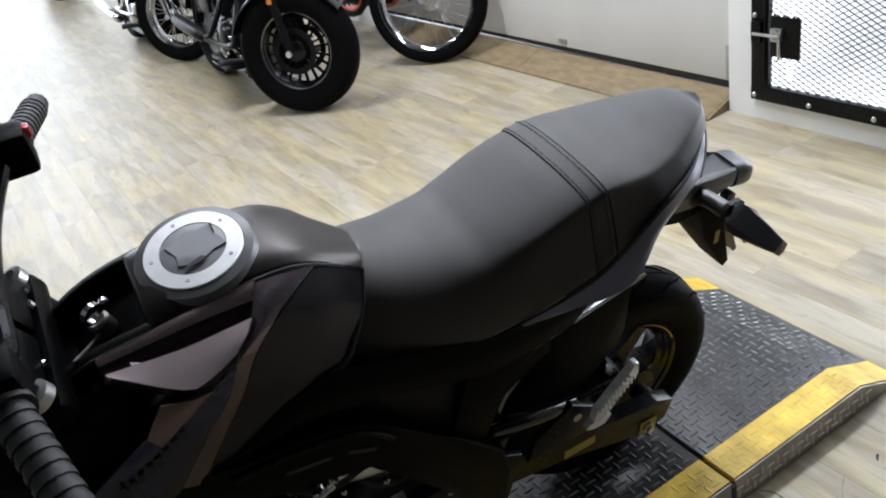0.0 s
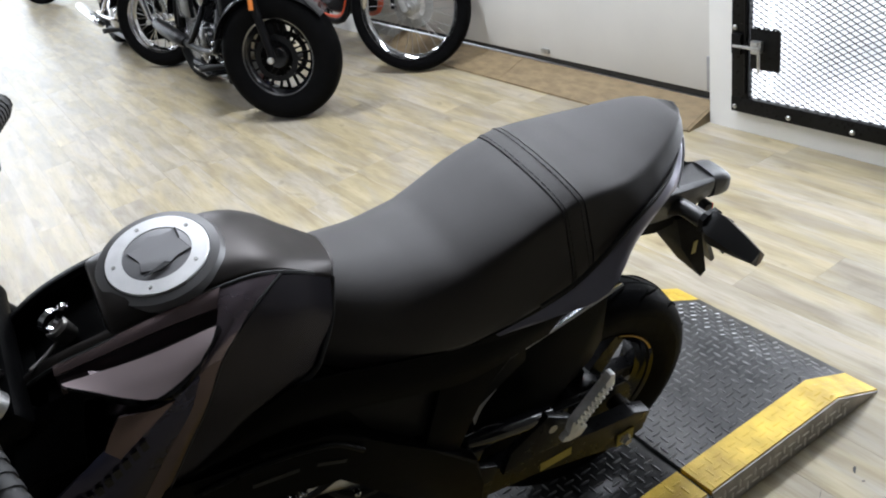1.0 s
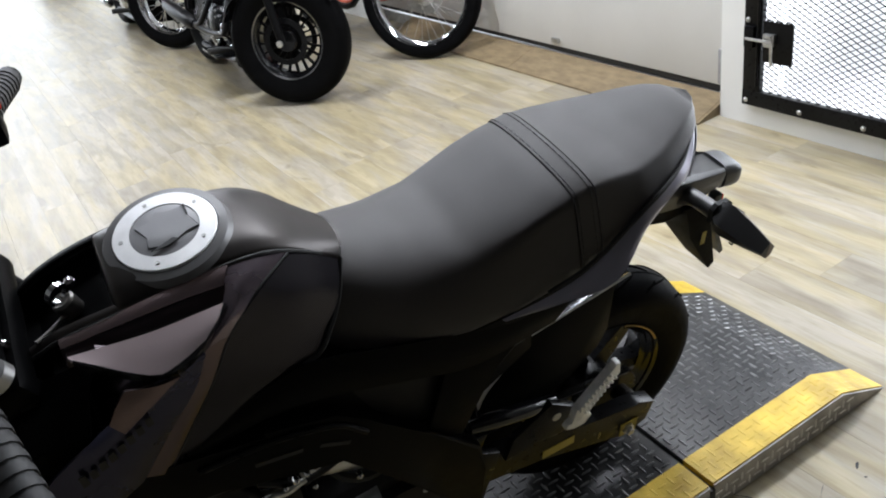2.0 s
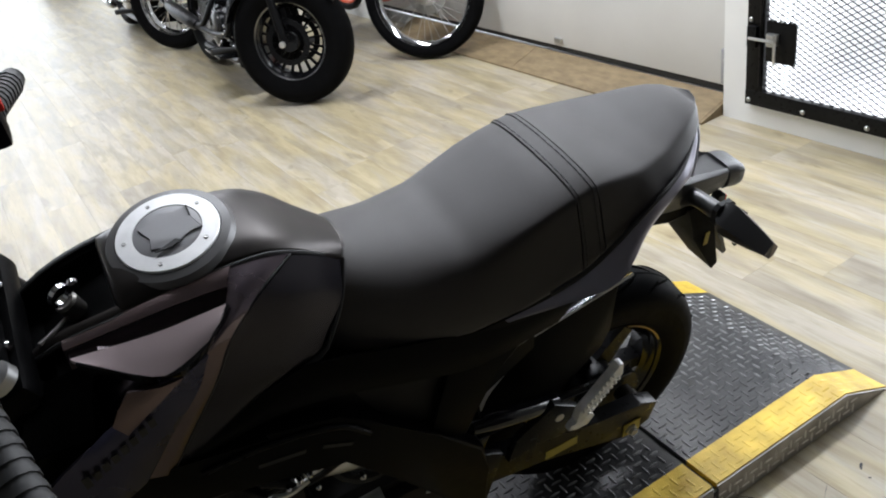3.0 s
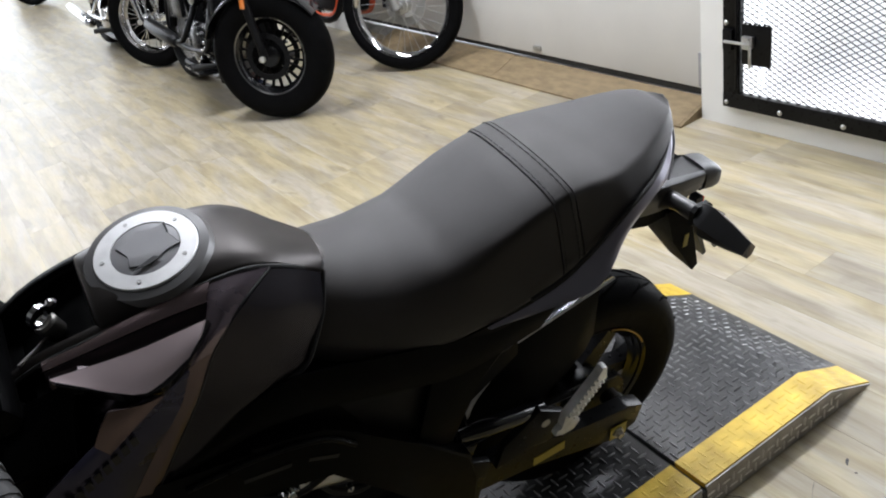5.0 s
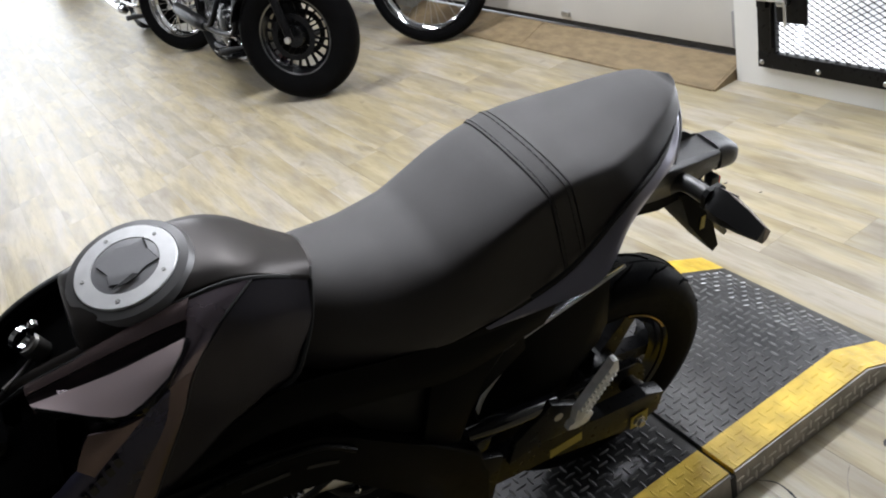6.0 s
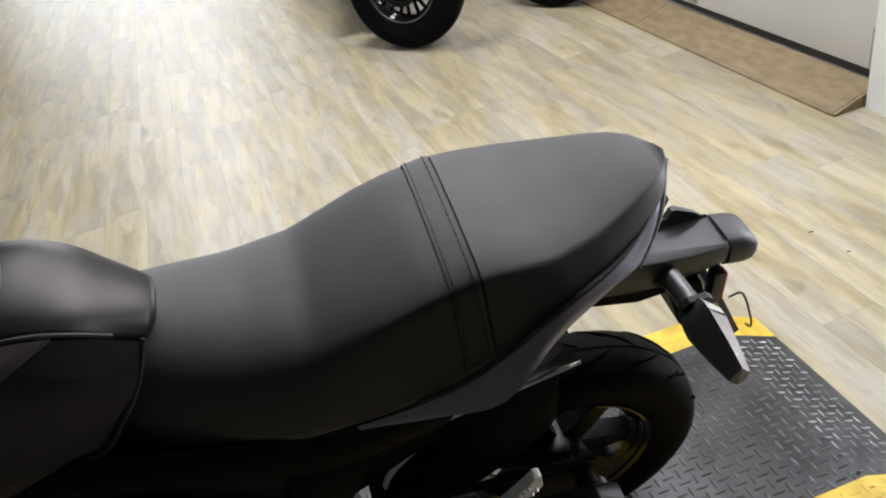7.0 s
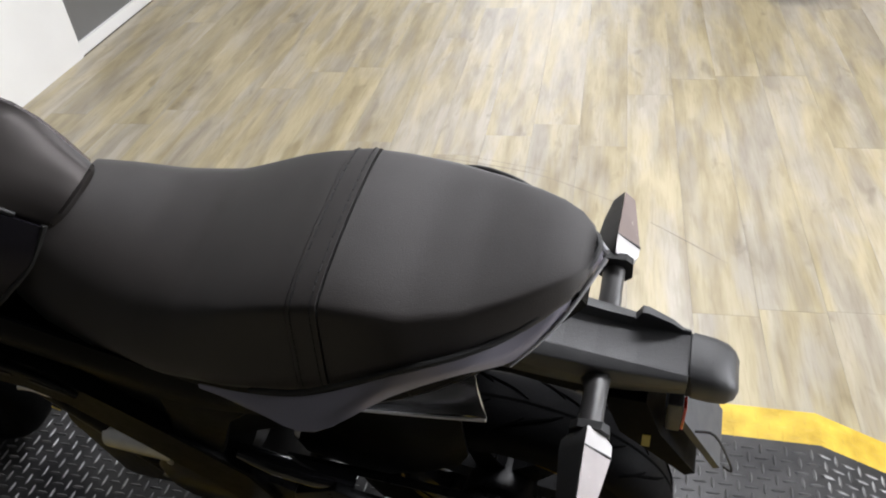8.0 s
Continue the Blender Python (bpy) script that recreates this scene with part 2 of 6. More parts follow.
M_PEG = mat("cast_aluminium", (0.90, 0.90, 0.89), 0.36, metal=0.15, var=0.12, scale=60, bump=0.15, bump_scale=500)
M_GLOSS = mat("gloss_black", (0.006, 0.006, 0.007), 0.14, var=0.1, scale=8, coat=0.4, rough_var=0.05)
M_TYRE = mat("tyre_rubber", (0.0042, 0.0042, 0.0045), 0.55, var=0.2, scale=18, bump=0.12, bump_scale=260, spec=0.03)
M_GROOVE = mat("tread_groove_rubber", (0.0015, 0.0015, 0.0015), 0.9, spec=0.02)
M_ALU = mat("brushed_aluminium", (0.72, 0.72, 0.71), 0.34, metal=1.0, var=0.08, scale=40, rough_var=0.08)
M_RING = mat("cap_ring_aluminium", (0.84, 0.84, 0.84), 0.5, metal=0.4, var=0.05, scale=60, bump=0.08, bump_scale=800)
M_CHROME = mat("chrome", (0.62, 0.62, 0.63), 0.10, metal=1.0, var=0.03, scale=10, rough_var=0.06)
M_BRONZE = mat("dark_bronze_case", (0.020, 0.017, 0.014), 0.34, metal=0.7, var=0.2, scale=18)
M_ENGINE = mat("engine_metal", (0.035, 0.034, 0.033), 0.42, metal=0.8, var=0.25, scale=22, bump=0.12, bump_scale=200)
M_LENS = mat("smoked_lens", (0.23, 0.185, 0.17), 0.24, var=0.1, scale=30)
M_AMBER = mat("amber_lens", (0.75, 0.22, 0.03), 0.2, var=0.08, scale=20, coat=0.5)
M_RED = mat("red_lens", (0.62, 0.03, 0.02), 0.2, var=0.08, scale=20, coat=0.5)
M_ORANGE = mat("orange_paint", (0.55, 0.075, 0.02), 0.3, var=0.08, scale=10, coat=0.4)
M_BLUE = mat("blue_paint", (0.03, 0.06, 0.30), 0.3, var=0.08, scale=10, coat=0.4)
M_GOLD = mat("gold_stripe", (0.50, 0.33, 0.06), 0.35, metal=0.5, var=0.1, scale=20)
M_CARD = mat("cardboard", (0.52, 0.32, 0.12), 0.8, var=0.12, scale=10)
M_LABEL = mat("yellow_label", (0.42, 0.34, 0.05), 0.5, var=0.1, scale=30)
M_DARKTEXT = mat("dark_lettering", (0.012, 0.012, 0.014), 0.5)
M_GRIME = mat("grimy_paint", (0.27, 0.27, 0.27), 0.6, var=0.2, scale=12)
M_PALE = mat("pale_worn_floor", (0.80, 0.80, 0.80), 0.5, var=0.12, scale=6)


def glow(name, colour, strength):
    m = bpy.data.materials.new(name)
    m.use_nodes = True
    nt = m.node_tree
    nt.nodes.remove(nt.nodes["Principled BSDF"])
    e = nt.nodes.new("ShaderNodeEmission")
    e.inputs[0].default_value, e.inputs[1].default_value = (*colour, 1), strength
    nt.links.new(e.outputs[0], nt.nodes["Material Output"].inputs[0])
    return m


M_TUBE = glow("lit_diffuser", (0.94, 0.97, 1.0), 9.0)
M_DAY = glow("daylight", (0.97, 0.985, 1.0), 2.0)
M_DAY_FAR = glow("daylight_far", (0.93, 0.97, 1.0), 3.0)


# ---- mesh helpers ----
def finish(name, bm, material, angle=35.0):
    bmesh.ops.recalc_face_normals(bm, faces=bm.faces)
    me = bpy.data.meshes.new(name)
    bm.to_mesh(me)
    bm.free()
    me.shade_smooth()
    me.set_sharp_from_angle(angle=radians(angle))
    me.materials.append(material)
    return me


def part(name, bm, material, parent, label="", m=None, angle=35.0):
    me = bm if isinstance(bm, bpy.types.Mesh) else finish(name, bm, material, angle)
    ob = new(name, me)
    ob.parent = parent
    if m is not None:
        ob.matrix_basis = m
    if label:
        tagged(ob, label)
    return ob


def thing(name, m, label, category, group="", kind=""):
    ob = new(name)
    ob.matrix_world = m
    return tagged(ob, label, category, group, kind)


def solid(name, bm, material, m, label, category, kind="", group=""):
    ob = new(name, finish(name, bm, material))
    ob.matrix_world = m
    return tagged(ob, label, category, group, kind)


def box(x0, x1, y0, y1, z0, z1, bevel=0.0, seg=2, bm=None):
    own = bmesh.new()
    r = bmesh.ops.create_cube(own, size=1)
    for v in r["verts"]:
        v.co = Vector(((x0 + x1) / 2 + v.co.x * (x1 - x0), (y0 + y1) / 2 + v.co.y * (y1 - y0), (z0 + z1) / 2 + v.co.z * (z1 - z0)))
    if bevel:
        bmesh.ops.bevel(own, geom=own.edges[:], offset=bevel, segments=seg, affect="EDGES", profile=0.6)
    return join(bm, own)


def join(bm, own):
    if bm is None:
        return own
    me = bpy.data.meshes.new("t")
    own.to_mesh(me)
    own.free()
    bm.from_mesh(me)
    bpy.data.meshes.remove(me)
    return bm


def loft(rings, closed=True, caps=True, bm=None):
    bm = bm or bmesh.new()
    vs = [[bm.verts.new(p) for p in r] for r in rings]
    n = len(rings[0])
    for a, b in zip(vs, vs[1:]):
        for i in range(n if closed else n - 1):
            j = (i + 1) % n
            bm.faces.new((a[i], a[j], b[j], b[i]))
    if caps and closed:
        bm.faces.new(vs[0][::-1])
        bm.faces.new(vs[-1])
    return bm


def smooth_path(pts, k=5):
    """Catmull-Rom through pts."""
    P = [Vector(p) for p in pts]
    P = [2 * P[0] - P[1]] + P + [2 * P[-1] - P[-2]]
    out = []
    for i in range(1, len(P) - 2):
        a, b, c, d = P[i - 1:i + 3]
        for s in range(k):
            t = s / k
            out.append(0.5 * (2 * b + (c - a) * t + (2 * a - 5 * b + 4 * c - d) * t * t + (3 * b - a - 3 * c + d) * t ** 3))
    out.append(P[-2])
    return out


def tube(pts, r, n=10, k=5, bm=None, flat=1.0):
    """A round bar along a path; r a number or one for each of the given points."""
    rs = [r] * len(pts) if not isinstance(r, (list, tuple)) else list(r)
    path = smooth_path(pts, k) if k > 1 and len(pts) > 2 else [Vector(p) for p in pts]
    radii = [float(q) for q in np.interp(np.linspace(0, 1, len(path)), np.linspace(0, 1, len(rs)), rs)]
    rings = []
    up = None
    for i, p in enumerate(path):
        d = (path[min(i + 1, len(path) - 1)] - path[max(i - 1, 0)]).normalized()
        if up is None:
            up = d.orthogonal().normalized()
        up = (up - d * up.dot(d)).normalized()
        w = d.cross(up)
        rings.append([p + radii[i] * (math.cos(a) * up + flat * math.sin(a) * w) for a in [2 * math.pi * q / n for q in range(n)]])
    return loft(rings, bm=bm)


def turned(profile, n=32, axis="y", centre=(0, 0, 0), bm=None, closed=False):
    """Turn a profile of (radius, height) about an axis."""
    c = Vector(centre)
    prof = list(profile) + ([profile[0]] if closed else [])
    rings = []
    for r, h in prof:
        ring = []
        for a in np.linspace(0, 2 * math.pi, n, endpoint=False):
            x, y = max(r, 1e-5) * math.cos(a), max(r, 1e-5) * math.sin(a)
            ring.append(c + (Vector((x, h, y)) if axis == "y" else Vector((x, y, h)) if axis == "z" else Vector((h, x, y))))
        rings.append(ring)
    return loft(rings, caps=not closed, bm=bm)


def plate(outline, thick, axis="y", at=0.0, bevel=0.0, bm=None):
    """A flat plate from an outline in the plane across axis."""
    own = bmesh.new()

    def put(a, b, h):
        return Vector((a, h, b)) if axis == "y" else Vector((a, b, h)) if axis == "z" else Vector((h, a, b))
    lo = [own.verts.new(put(a, b, at)) for a, b in outline]
    hi = [own.verts.new(put(a, b, at + thick)) for a, b in outline]
    own.faces.new(lo[::-1])
    own.faces.new(hi)
    n = len(lo)
    for i in range(n):
        own.faces.new((lo[i], lo[(i + 1) % n], hi[(i + 1) % n], hi[i]))
    if bevel:
        bmesh.ops.bevel(own, geom=own.edges[:], offset=bevel, segments=2, affect="EDGES", profile=0.6)
    return join(bm, own)


def skin(rows, thick=0.004, smooth=3, bm=None, inward=None):
    """A curved panel through rows of points, with thickness."""
    R = [smooth_path(r, smooth) for r in rows]
    n = len(R[0])
    cols = [smooth_path([r[i] for r in R], smooth) if len(R) > 2 else [r[i] for r in R] for i in range(n)]
    G = [[cols[i][j] for i in range(n)] for j in range(len(cols[0]))]
    cen = Vector(inward) if inward else None
    own = bmesh.new()
    vs = [[own.verts.new(p) for p in r] for r in G]
    for a, b in zip(vs, vs[1:]):
        for i in range(n - 1):
            own.faces.new((a[i], a[i + 1], b[i + 1], b[i]))
    own.normal_update()
    m = len(G)
    back = []
    for j in range(m):
        row = []
        for i in range(n):
            nv = vs[j][i].normal.copy()
            if cen is not None and nv.dot(cen - vs[j][i].co) < 0:
                nv = -nv
            row.append(own.verts.new(vs[j][i].co + nv * thick))
        back.append(row)
    for a, b in zip(back, back[1:]):
        for i in range(n - 1):
            own.faces.new((a[i + 1], a[i], b[i], b[i + 1]))
    for i in range(n - 1):
        own.faces.new((vs[0][i + 1], vs[0][i], back[0][i], back[0][i + 1]))
        own.faces.new((vs[-1][i], vs[-1][i + 1], back[-1][i + 1], back[-1][i]))
    for j in range(m - 1):
        own.faces.new((vs[j][0], vs[j + 1][0], back[j + 1][0], back[j][0]))
        own.faces.new((vs[j + 1][-1], vs[j][-1], back[j][-1], back[j + 1][-1]))
    return join(bm, own)


def mirrored(bm):
    """A copy with y turned over."""
    c = bm.copy()
    for v in c.verts:
        v.co.y = -v.co.y
    return c

# ---- structure ----
def slab(name, u0, u1, v0, v1, z0, z1, material, label, category="wall"):
    return solid(name, box(u0, u1, v0, v1, z0, z1), material, ROOM, label, category, "structure")


slab("ground", -5.2, 4.2, -4.2, 12.4, -0.12, -0.008, M_SUBFLOOR, "dark subfloor under the planks", "floor")
# ceiling out of view, dark so that black parts reflect little
slab("ceiling", -5.2, 4.2, -4.2, 12.4, CEIL, CEIL + 0.1, M_CEIL, "unseen shop ceiling, kept dark to deepen the blacks", "ceiling")
WALL_U = 1.612
# added out of view, charcoal to keep the motorcycle's near side dark
slab("wall_south", -5.2, 4.2, -4.2, -4.1, 0, CEIL, M_DARKWALL, "unseen wall behind the showroom, kept charcoal to darken reflections")
slab("wall_west", -2.32, -2.155, -4.1, 2.97, 0, CEIL, M_GREY, "dark grey painted showroom wall")
slab("wall_west_far", -5.2, -5.1, 2.97, 12.4, 0, CEIL, M_WALL, "white showroom side wall")
slab("wall_west_return", -5.1, -2.13, 2.90, 2.97, 0, CEIL, M_WALL, "white wall return beside the grey wall")
# pilasters on the grey wall
slab("pilaster_1", -2.155, -1.905, 2.975, 3.085, 0, CEIL, M_WALL, "white boxed pilaster on grey wall", "pilaster")
slab("pilaster_2", -2.155, -2.128, 1.30, 2.045, 0, CEIL, M_WALL, "white boxed pilaster on grey wall", "pilaster")
slab("baseboard", -2.155, -2.140, 2.045, 2.975, 0, 0.055, M_WALL, "white baseboard along the grey wall", "baseboard")
# door wall: white piers and lintel round the roll-up door, low wall under the mesh gate
slab("wall_east", WALL_U, 1.80, 0.885, 1.005, 0, CEIL, M_WALL, "white painted pier beside the roll-up door")
slab("wall_east_sill", WALL_U, 1.80, -0.62, 0.885, 0, 0.088, M_WALL, "low white sill under the mesh gate")
slab("wall_east_lintel", WALL_U, 1.80, -0.62, 0.885, 2.1, CEIL, M_WALL, "white wall over the mesh gate")
slab("wall_east_near", WALL_U, 1.80, -4.1, -0.62, 0, CEIL, M_WALL, "white wall beside the mesh gate")
slab("door_backdrop", 1.84, 1.86, 0.9, 4.0, 0.0, 0.5, M_DAY_FAR, "bright daylight outside the garage door", "daylight")
slab("wall_east_head", 1.66, 1.80, 1.005, 3.9, 2.6, CEIL, M_WALL, "white wall over the roll-up door")
slab("wall_east_far", WALL_U, 1.80, 3.9, 12.4, 0, CEIL, M_WALL, "white wall past the roll-up door")
# far end with the shop window
slab("wall_north_left", -5.1, -2.6, 12.3, 12.4, 0, CEIL, M_WALL, "white wall beside the shop window")
slab("wall_north_right", 1.0, 1.7, 12.3, 12.4, 0, CEIL, M_WALL, "white wall beside the shop window")
slab("wall_north_head", -2.6, 1.0, 12.3, 12.4, 2.7, CEIL, M_WALL, "white wall over the shop window")
slab("wall_north_sill", -2.6, 1.0, 12.3, 12.4, 0, 0.35, M_WALL, "white sill under the shop window")
slab("backdrop", -3.2, 1.6, 12.8, 12.82, 0.0, 3.2, M_DAY_FAR, "bright daylight outside the shop window", "daylight")
win = thing("window_1", ROOM, "wide shop window with white mullions", "window", kind="structure")
for k in range(5):
    part("mullion", box(-2.6 + 0.9 * k - 0.03, -2.6 + 0.9 * k + 0.03, 12.3, 12.38, 0.35, 2.7, 0.004), M_WALL, win)
part("rail", box(-2.6, 1.0, 12.31, 12.37, 1.25, 1.30, 0.004), M_WALL, win)

# small bright lobby behind the mesh
slab("lobby_floor", 1.80, 3.1, -0.9, 1.0, -0.008, 0.0, M_PALE, "pale worn floor behind the mesh gate", "floor")
slab("lobby_wall_side", 1.80, 3.1, 1.0, 1.06, 0, CEIL, M_WALL, "white wall behind the mesh gate")
slab("lobby_wall_near", 1.80, 3.1, -0.96, -0.9, 0, CEIL, M_WALL, "white wall behind the mesh gate")
slab("lobby_backdrop", 3.1, 3.12, -0.96, 1.06, 0, CEIL, M_DAY, "bright daylight behind the mesh gate", "daylight")
lobby = thing("door_2", ROOM, "white framed glass door behind the mesh gate", "door", kind="structure")
part("door_frame", box(2.40, 2.46, 0.46, 0.52, 0.0, 2.1, 0.004), M_WALL, lobby)
part("door_frame", box(2.40, 2.46, -0.45, -0.39, 0.0, 2.1, 0.004), M_WALL, lobby)
part("threshold", box(2.38, 2.50, -0.45, 0.60, 0.0, 0.05, 0.004), M_GRIME, lobby, "grey worn threshold")
part("door_rail", box(2.41, 2.45, -0.39, 0.46, 0.05, 0.16, 0.004), M_WALL, lobby)

# ---- roll-up door, plywood wedge ----
door = thing("door_1", ROOM, "white roll-up garage door with black bottom seal", "garage door", kind="structure")
for k in range(5):
    part("panel", box(1.672, 1.712, 1.005, 3.9, (0.115 if k else 0.097) + 0.5 * k, 0.611 + 0.5 * k, 0.006), M_DOOR, door)
part("seal", loft([[(1.678, v, lo), (1.700, v, lo), (1.702, v, 0.119), (1.676, v, 0.119)] for v, lo in ((1.005, 0.0685), (1.6, 0.0700), (2.2, 0.0735), (3.0, 0.0755), (3.9, 0.0775))]), M_SEAL, door, "black rubber bottom seal")
part("track", box(1.640, 1.672, 1.008, 1.022, 0.10, 2.4, 0.002), M_GALV, door, "galvanised door track")
part("roller_bracket", box(1.655, 1.671, 1.022, 1.056, 0.110, 0.250, 0.002), M_CAP, door, "galvanised roller bracket")
for vv in (2.055, 3.2):
    part("clip", box(1.658, 1.672, vv - 0.025, vv + 0.025, 0.118, 0.140, 0.002), M_GALV, door, "small galvanised clip")
for zz in (0.13, 0.15, 0.21):
    part("bolt", turned([(0, 0), (0.006, 0), (0.006, 0.005), (0, 0.006)], 8, "x", (1.648, 1.036, zz)), M_GALV, door)
wedge = thing("plywood_ramp", ROOM, "worn plywood wedge ramp up to the garage door", "ramp")
for v0, v1 in ((1.025, 2.243), (2.246, 3.464)):
    prof = [(1.490, 0.001), (1.492, 0.008), (1.672, 0.066), (1.672, 0.054)]
    part("sheet", loft([[(u, v, z) for u, z in prof] for v in (v0, v1)]), M_PLY, wedge)
part("cheek", loft([[(u, w, z) for u, z in ((1.495, 0.0), (1.495, 0.007), (1.670, 0.063), (1.670, 0.0))] for w in (1.012, 1.0245)]), M_PLY, wedge)
for v in (1.035, 1.62, 2.23, 2.80, 3.44):
    part("batten", loft([[(u, w, z) for u, z in ((1.53, 0.0), (1.53, 0.008), (1.668, 0.052), (1.668, 0.0))] for w in (v, v + 0.02)]), M_PLY, wedge)
solid("threshold_strip", box(1.674, 1.80, 1.005, 3.9, 0, 0.066, 0.002), M_GALV, ROOM, "bright metal strip under the garage door", "threshold", "structure")

# ---- mesh gate ----
gate = thing("mesh_gate", ROOM, "black steel gate with expanded metal mesh and latch", "gate")
part("stile", box(1.588, 1.612, 0.812, 0.885, 0.09, 2.05, 0.003), M_STEEL_BLACK, gate)
part("stile", box(1.588, 1.612, -0.62, -0.54, 0.09, 2.05, 0.003), M_STEEL_BLACK, gate)
part("bottom_rail", box(1.586, 1.612, -0.62, 0.885, 0.088, 0.146, 0.003), M_STEEL_BLACK, gate)
part("top_rail", box(1.586, 1.612, -0.62, 0.885, 1.98, 2.05, 0.003), M_STEEL_BLACK, gate)
part("edge_rod", tube([(1.583, 0.822, 0.17), (1.583, 0.822, 1.0), (1.583, 0.822, 1.97)], 0.005, 8, 1), M_STEEL_BLACK, gate)
part("latch_plate", box(1.590, 1.596, 0.686, 0.805, 0.265, 0.412, 0.001), M_STEEL_BLACK, gate, "black mesh-backed latch plate")
part("latch_body", box(1.574, 1.590, 0.752, 0.796, 0.330, 0.372, 0.003), M_GALV, gate, "steel latch")
for zz in (0.334, 0.366):
    part("latch_strap", box(1.566, 1.589, 0.760, 0.788, zz - 0.005, zz + 0.005, 0.002), M_GALV, gate)
for k in range(6):
    part("plate_tooth", box(1.589, 1.597, 0.692 + 0.019 * k, 0.700 + 0.019 * k, 0.410, 0.418, 0.001, 1), M_STEEL_BLACK, gate)
part("latch_bolt", tube([(1.562, 0.86, 0.350), (1.562, 0.762, 0.350), (1.562, 0.752, 0.342), (1.562, 0.750, 0.265)], 0.0055, 8, 3), M_GALV, gate, "bent steel latch bolt")
part("keeper", box(1.572, 1.588, 0.835, 0.875, 0.315, 0.39, 0.003), M_STEEL_BLACK, gate)
for bv, bz in ((0.868, 0.108), (0.640, 0.108), (0.40, 0.108), (0.868, 0.41), (0.15, 0.108)):
    part("bolt", turned([(0.0095, 0), (0.0095, -0.003), (0.006, -0.007), (0, -0.008)], 10, "x", (1.587, bv, bz)), M_GALV, gate)


def strands():
    """Expanded metal: crossing flat strands."""
    V, F = [], []
    v0, v1, z0, z1 = -0.54, 0.814, 0.128, 1.2
    step, rise = 0.0385, 0.55
    for s in (1, -1):
        c = -2.0
        while c < 3.0:
            # line z = z0 + s*rise*(v-c); clipped to the opening
            pts = []
            for t in (0, 1):
                zz = z0 if t == 0 else z1
                vv = c + s * (zz - z0) / rise
                pts.append((vv, zz))
            (a, za), (b, zb) = pts
            lo, hi = min(a, b), max(a, b)
            if hi > v0 and lo < v1:
                def zat(v):
                    return za + (zb - za) * (v - a) / (b - a)
                l, h = max(lo, v0), min(hi, v1)
                w = 0.0016
                n = len(V)
                for vv in (l, h):
                    for du, dz in ((-0.0015, -w), (0.0015, -w), (0.0015, w), (-0.0015, w)):
                        V.append((1.601 + s * 0.001 + du, vv, zat(vv) + dz))
                for i in range(4):
                    j = (i + 1) % 4
                    F.append((n + i, n + j, n + 4 + j, n + 4 + i))
            c += step
    me = bpy.data.meshes.new("mesh")
    me.from_pydata(V, [], F)
    me.materials.append(M_STEEL_BLACK)
    return me


tagged(part("mesh", strands(), M_STEEL_BLACK, gate, "black expanded metal mesh"), kind="stuff")

# ---- ceiling fittings ----
proto = None
for lu, lv, _ in LIGHTS:
    m = ROOM @ pose(lu, lv, CEIL, 0, 0, 90)
    if proto is None:
        proto = thing("ceiling_light", m, "white hanging fluorescent strip light, lit", "ceiling light", "ceiling lights")
        part("housing", box(-0.05, 0.05, -0.63, 0.63, -0.40, -0.36, 0.006), M_WALL, proto)
        for dx in (-0.10, 0.10):
            part("tube", tube([(dx, -0.6, -0.43), (dx, 0.6, -0.43)], 0.024, 10, 1), M_TUBE, proto, "lit fluorescent tube")
            part("reflector_wing", box(min(dx * 0.4, dx * 0.6), max(dx * 0.4, dx * 0.6), -0.6, 0.6, -0.40, -0.395), M_WALL, proto)
        for dy in (-0.4, 0.4):
            part("hanger", tube([(0, dy, -0.36), (0, dy, 0.0)], 0.004, 6, 1), M_GALV, proto)
    else:
        copy_thing(proto, m)


# ---- deck: tread-plate platform with yellow edges ----
def tread(u0, u1, w0, w1, top, pitch=0.0222, high=0.0019):
    """Raised lozenges in alternating directions over a patch; top(u, w) gives the surface height and slope."""
    V, F = [], []
    nu, nw = int((u1 - u0) / pitch), int((w1 - w0) / pitch)
    for i in range(nu):
        for j in range(nw):
            u, w = u0 + (i + 0.5) * pitch, w0 + (j + 0.5) * pitch
            z, sl = top(u, w)
            a = 0.0 if (i + j) % 2 else math.pi / 2
            ca, sa = math.cos(a), math.sin(a)
            n = len(V)
            for lx, ly, lz in ((-0.0136, 0, 0), (-0.006, -0.0031, 0), (0.006, -0.0031, 0), (0.0136, 0, 0), (0.006, 0.0031, 0), (-0.006, 0.0031, 0),
                               (-0.0083, 0, high), (0.0083, 0, high)):
                du, dw = ca * lx - sa * ly, sa * lx + ca * ly
                V.append((u + du, w + dw, z + sl * du + lz))
            for f in ((0, 1, 6), (1, 2, 7, 6), (2, 3, 7), (3, 4, 7), (4, 5, 6, 7), (5, 0, 6)):
                F.append([n + q for q in f])
    me = bpy.data.meshes.new("tread")
    me.from_pydata(V, [], F)
    return me


FLAT, SLOPE, WIDE, EDGE = 0.392, 0.146, 0.595, 0.080


def deck_top(u, w):
    if u <= FLAT:
        return DECK_H, 0.0
    return DECK_H - (u - FLAT) / SLOPE * (DECK_H - 0.004), -(DECK_H - 0.004) / SLOPE


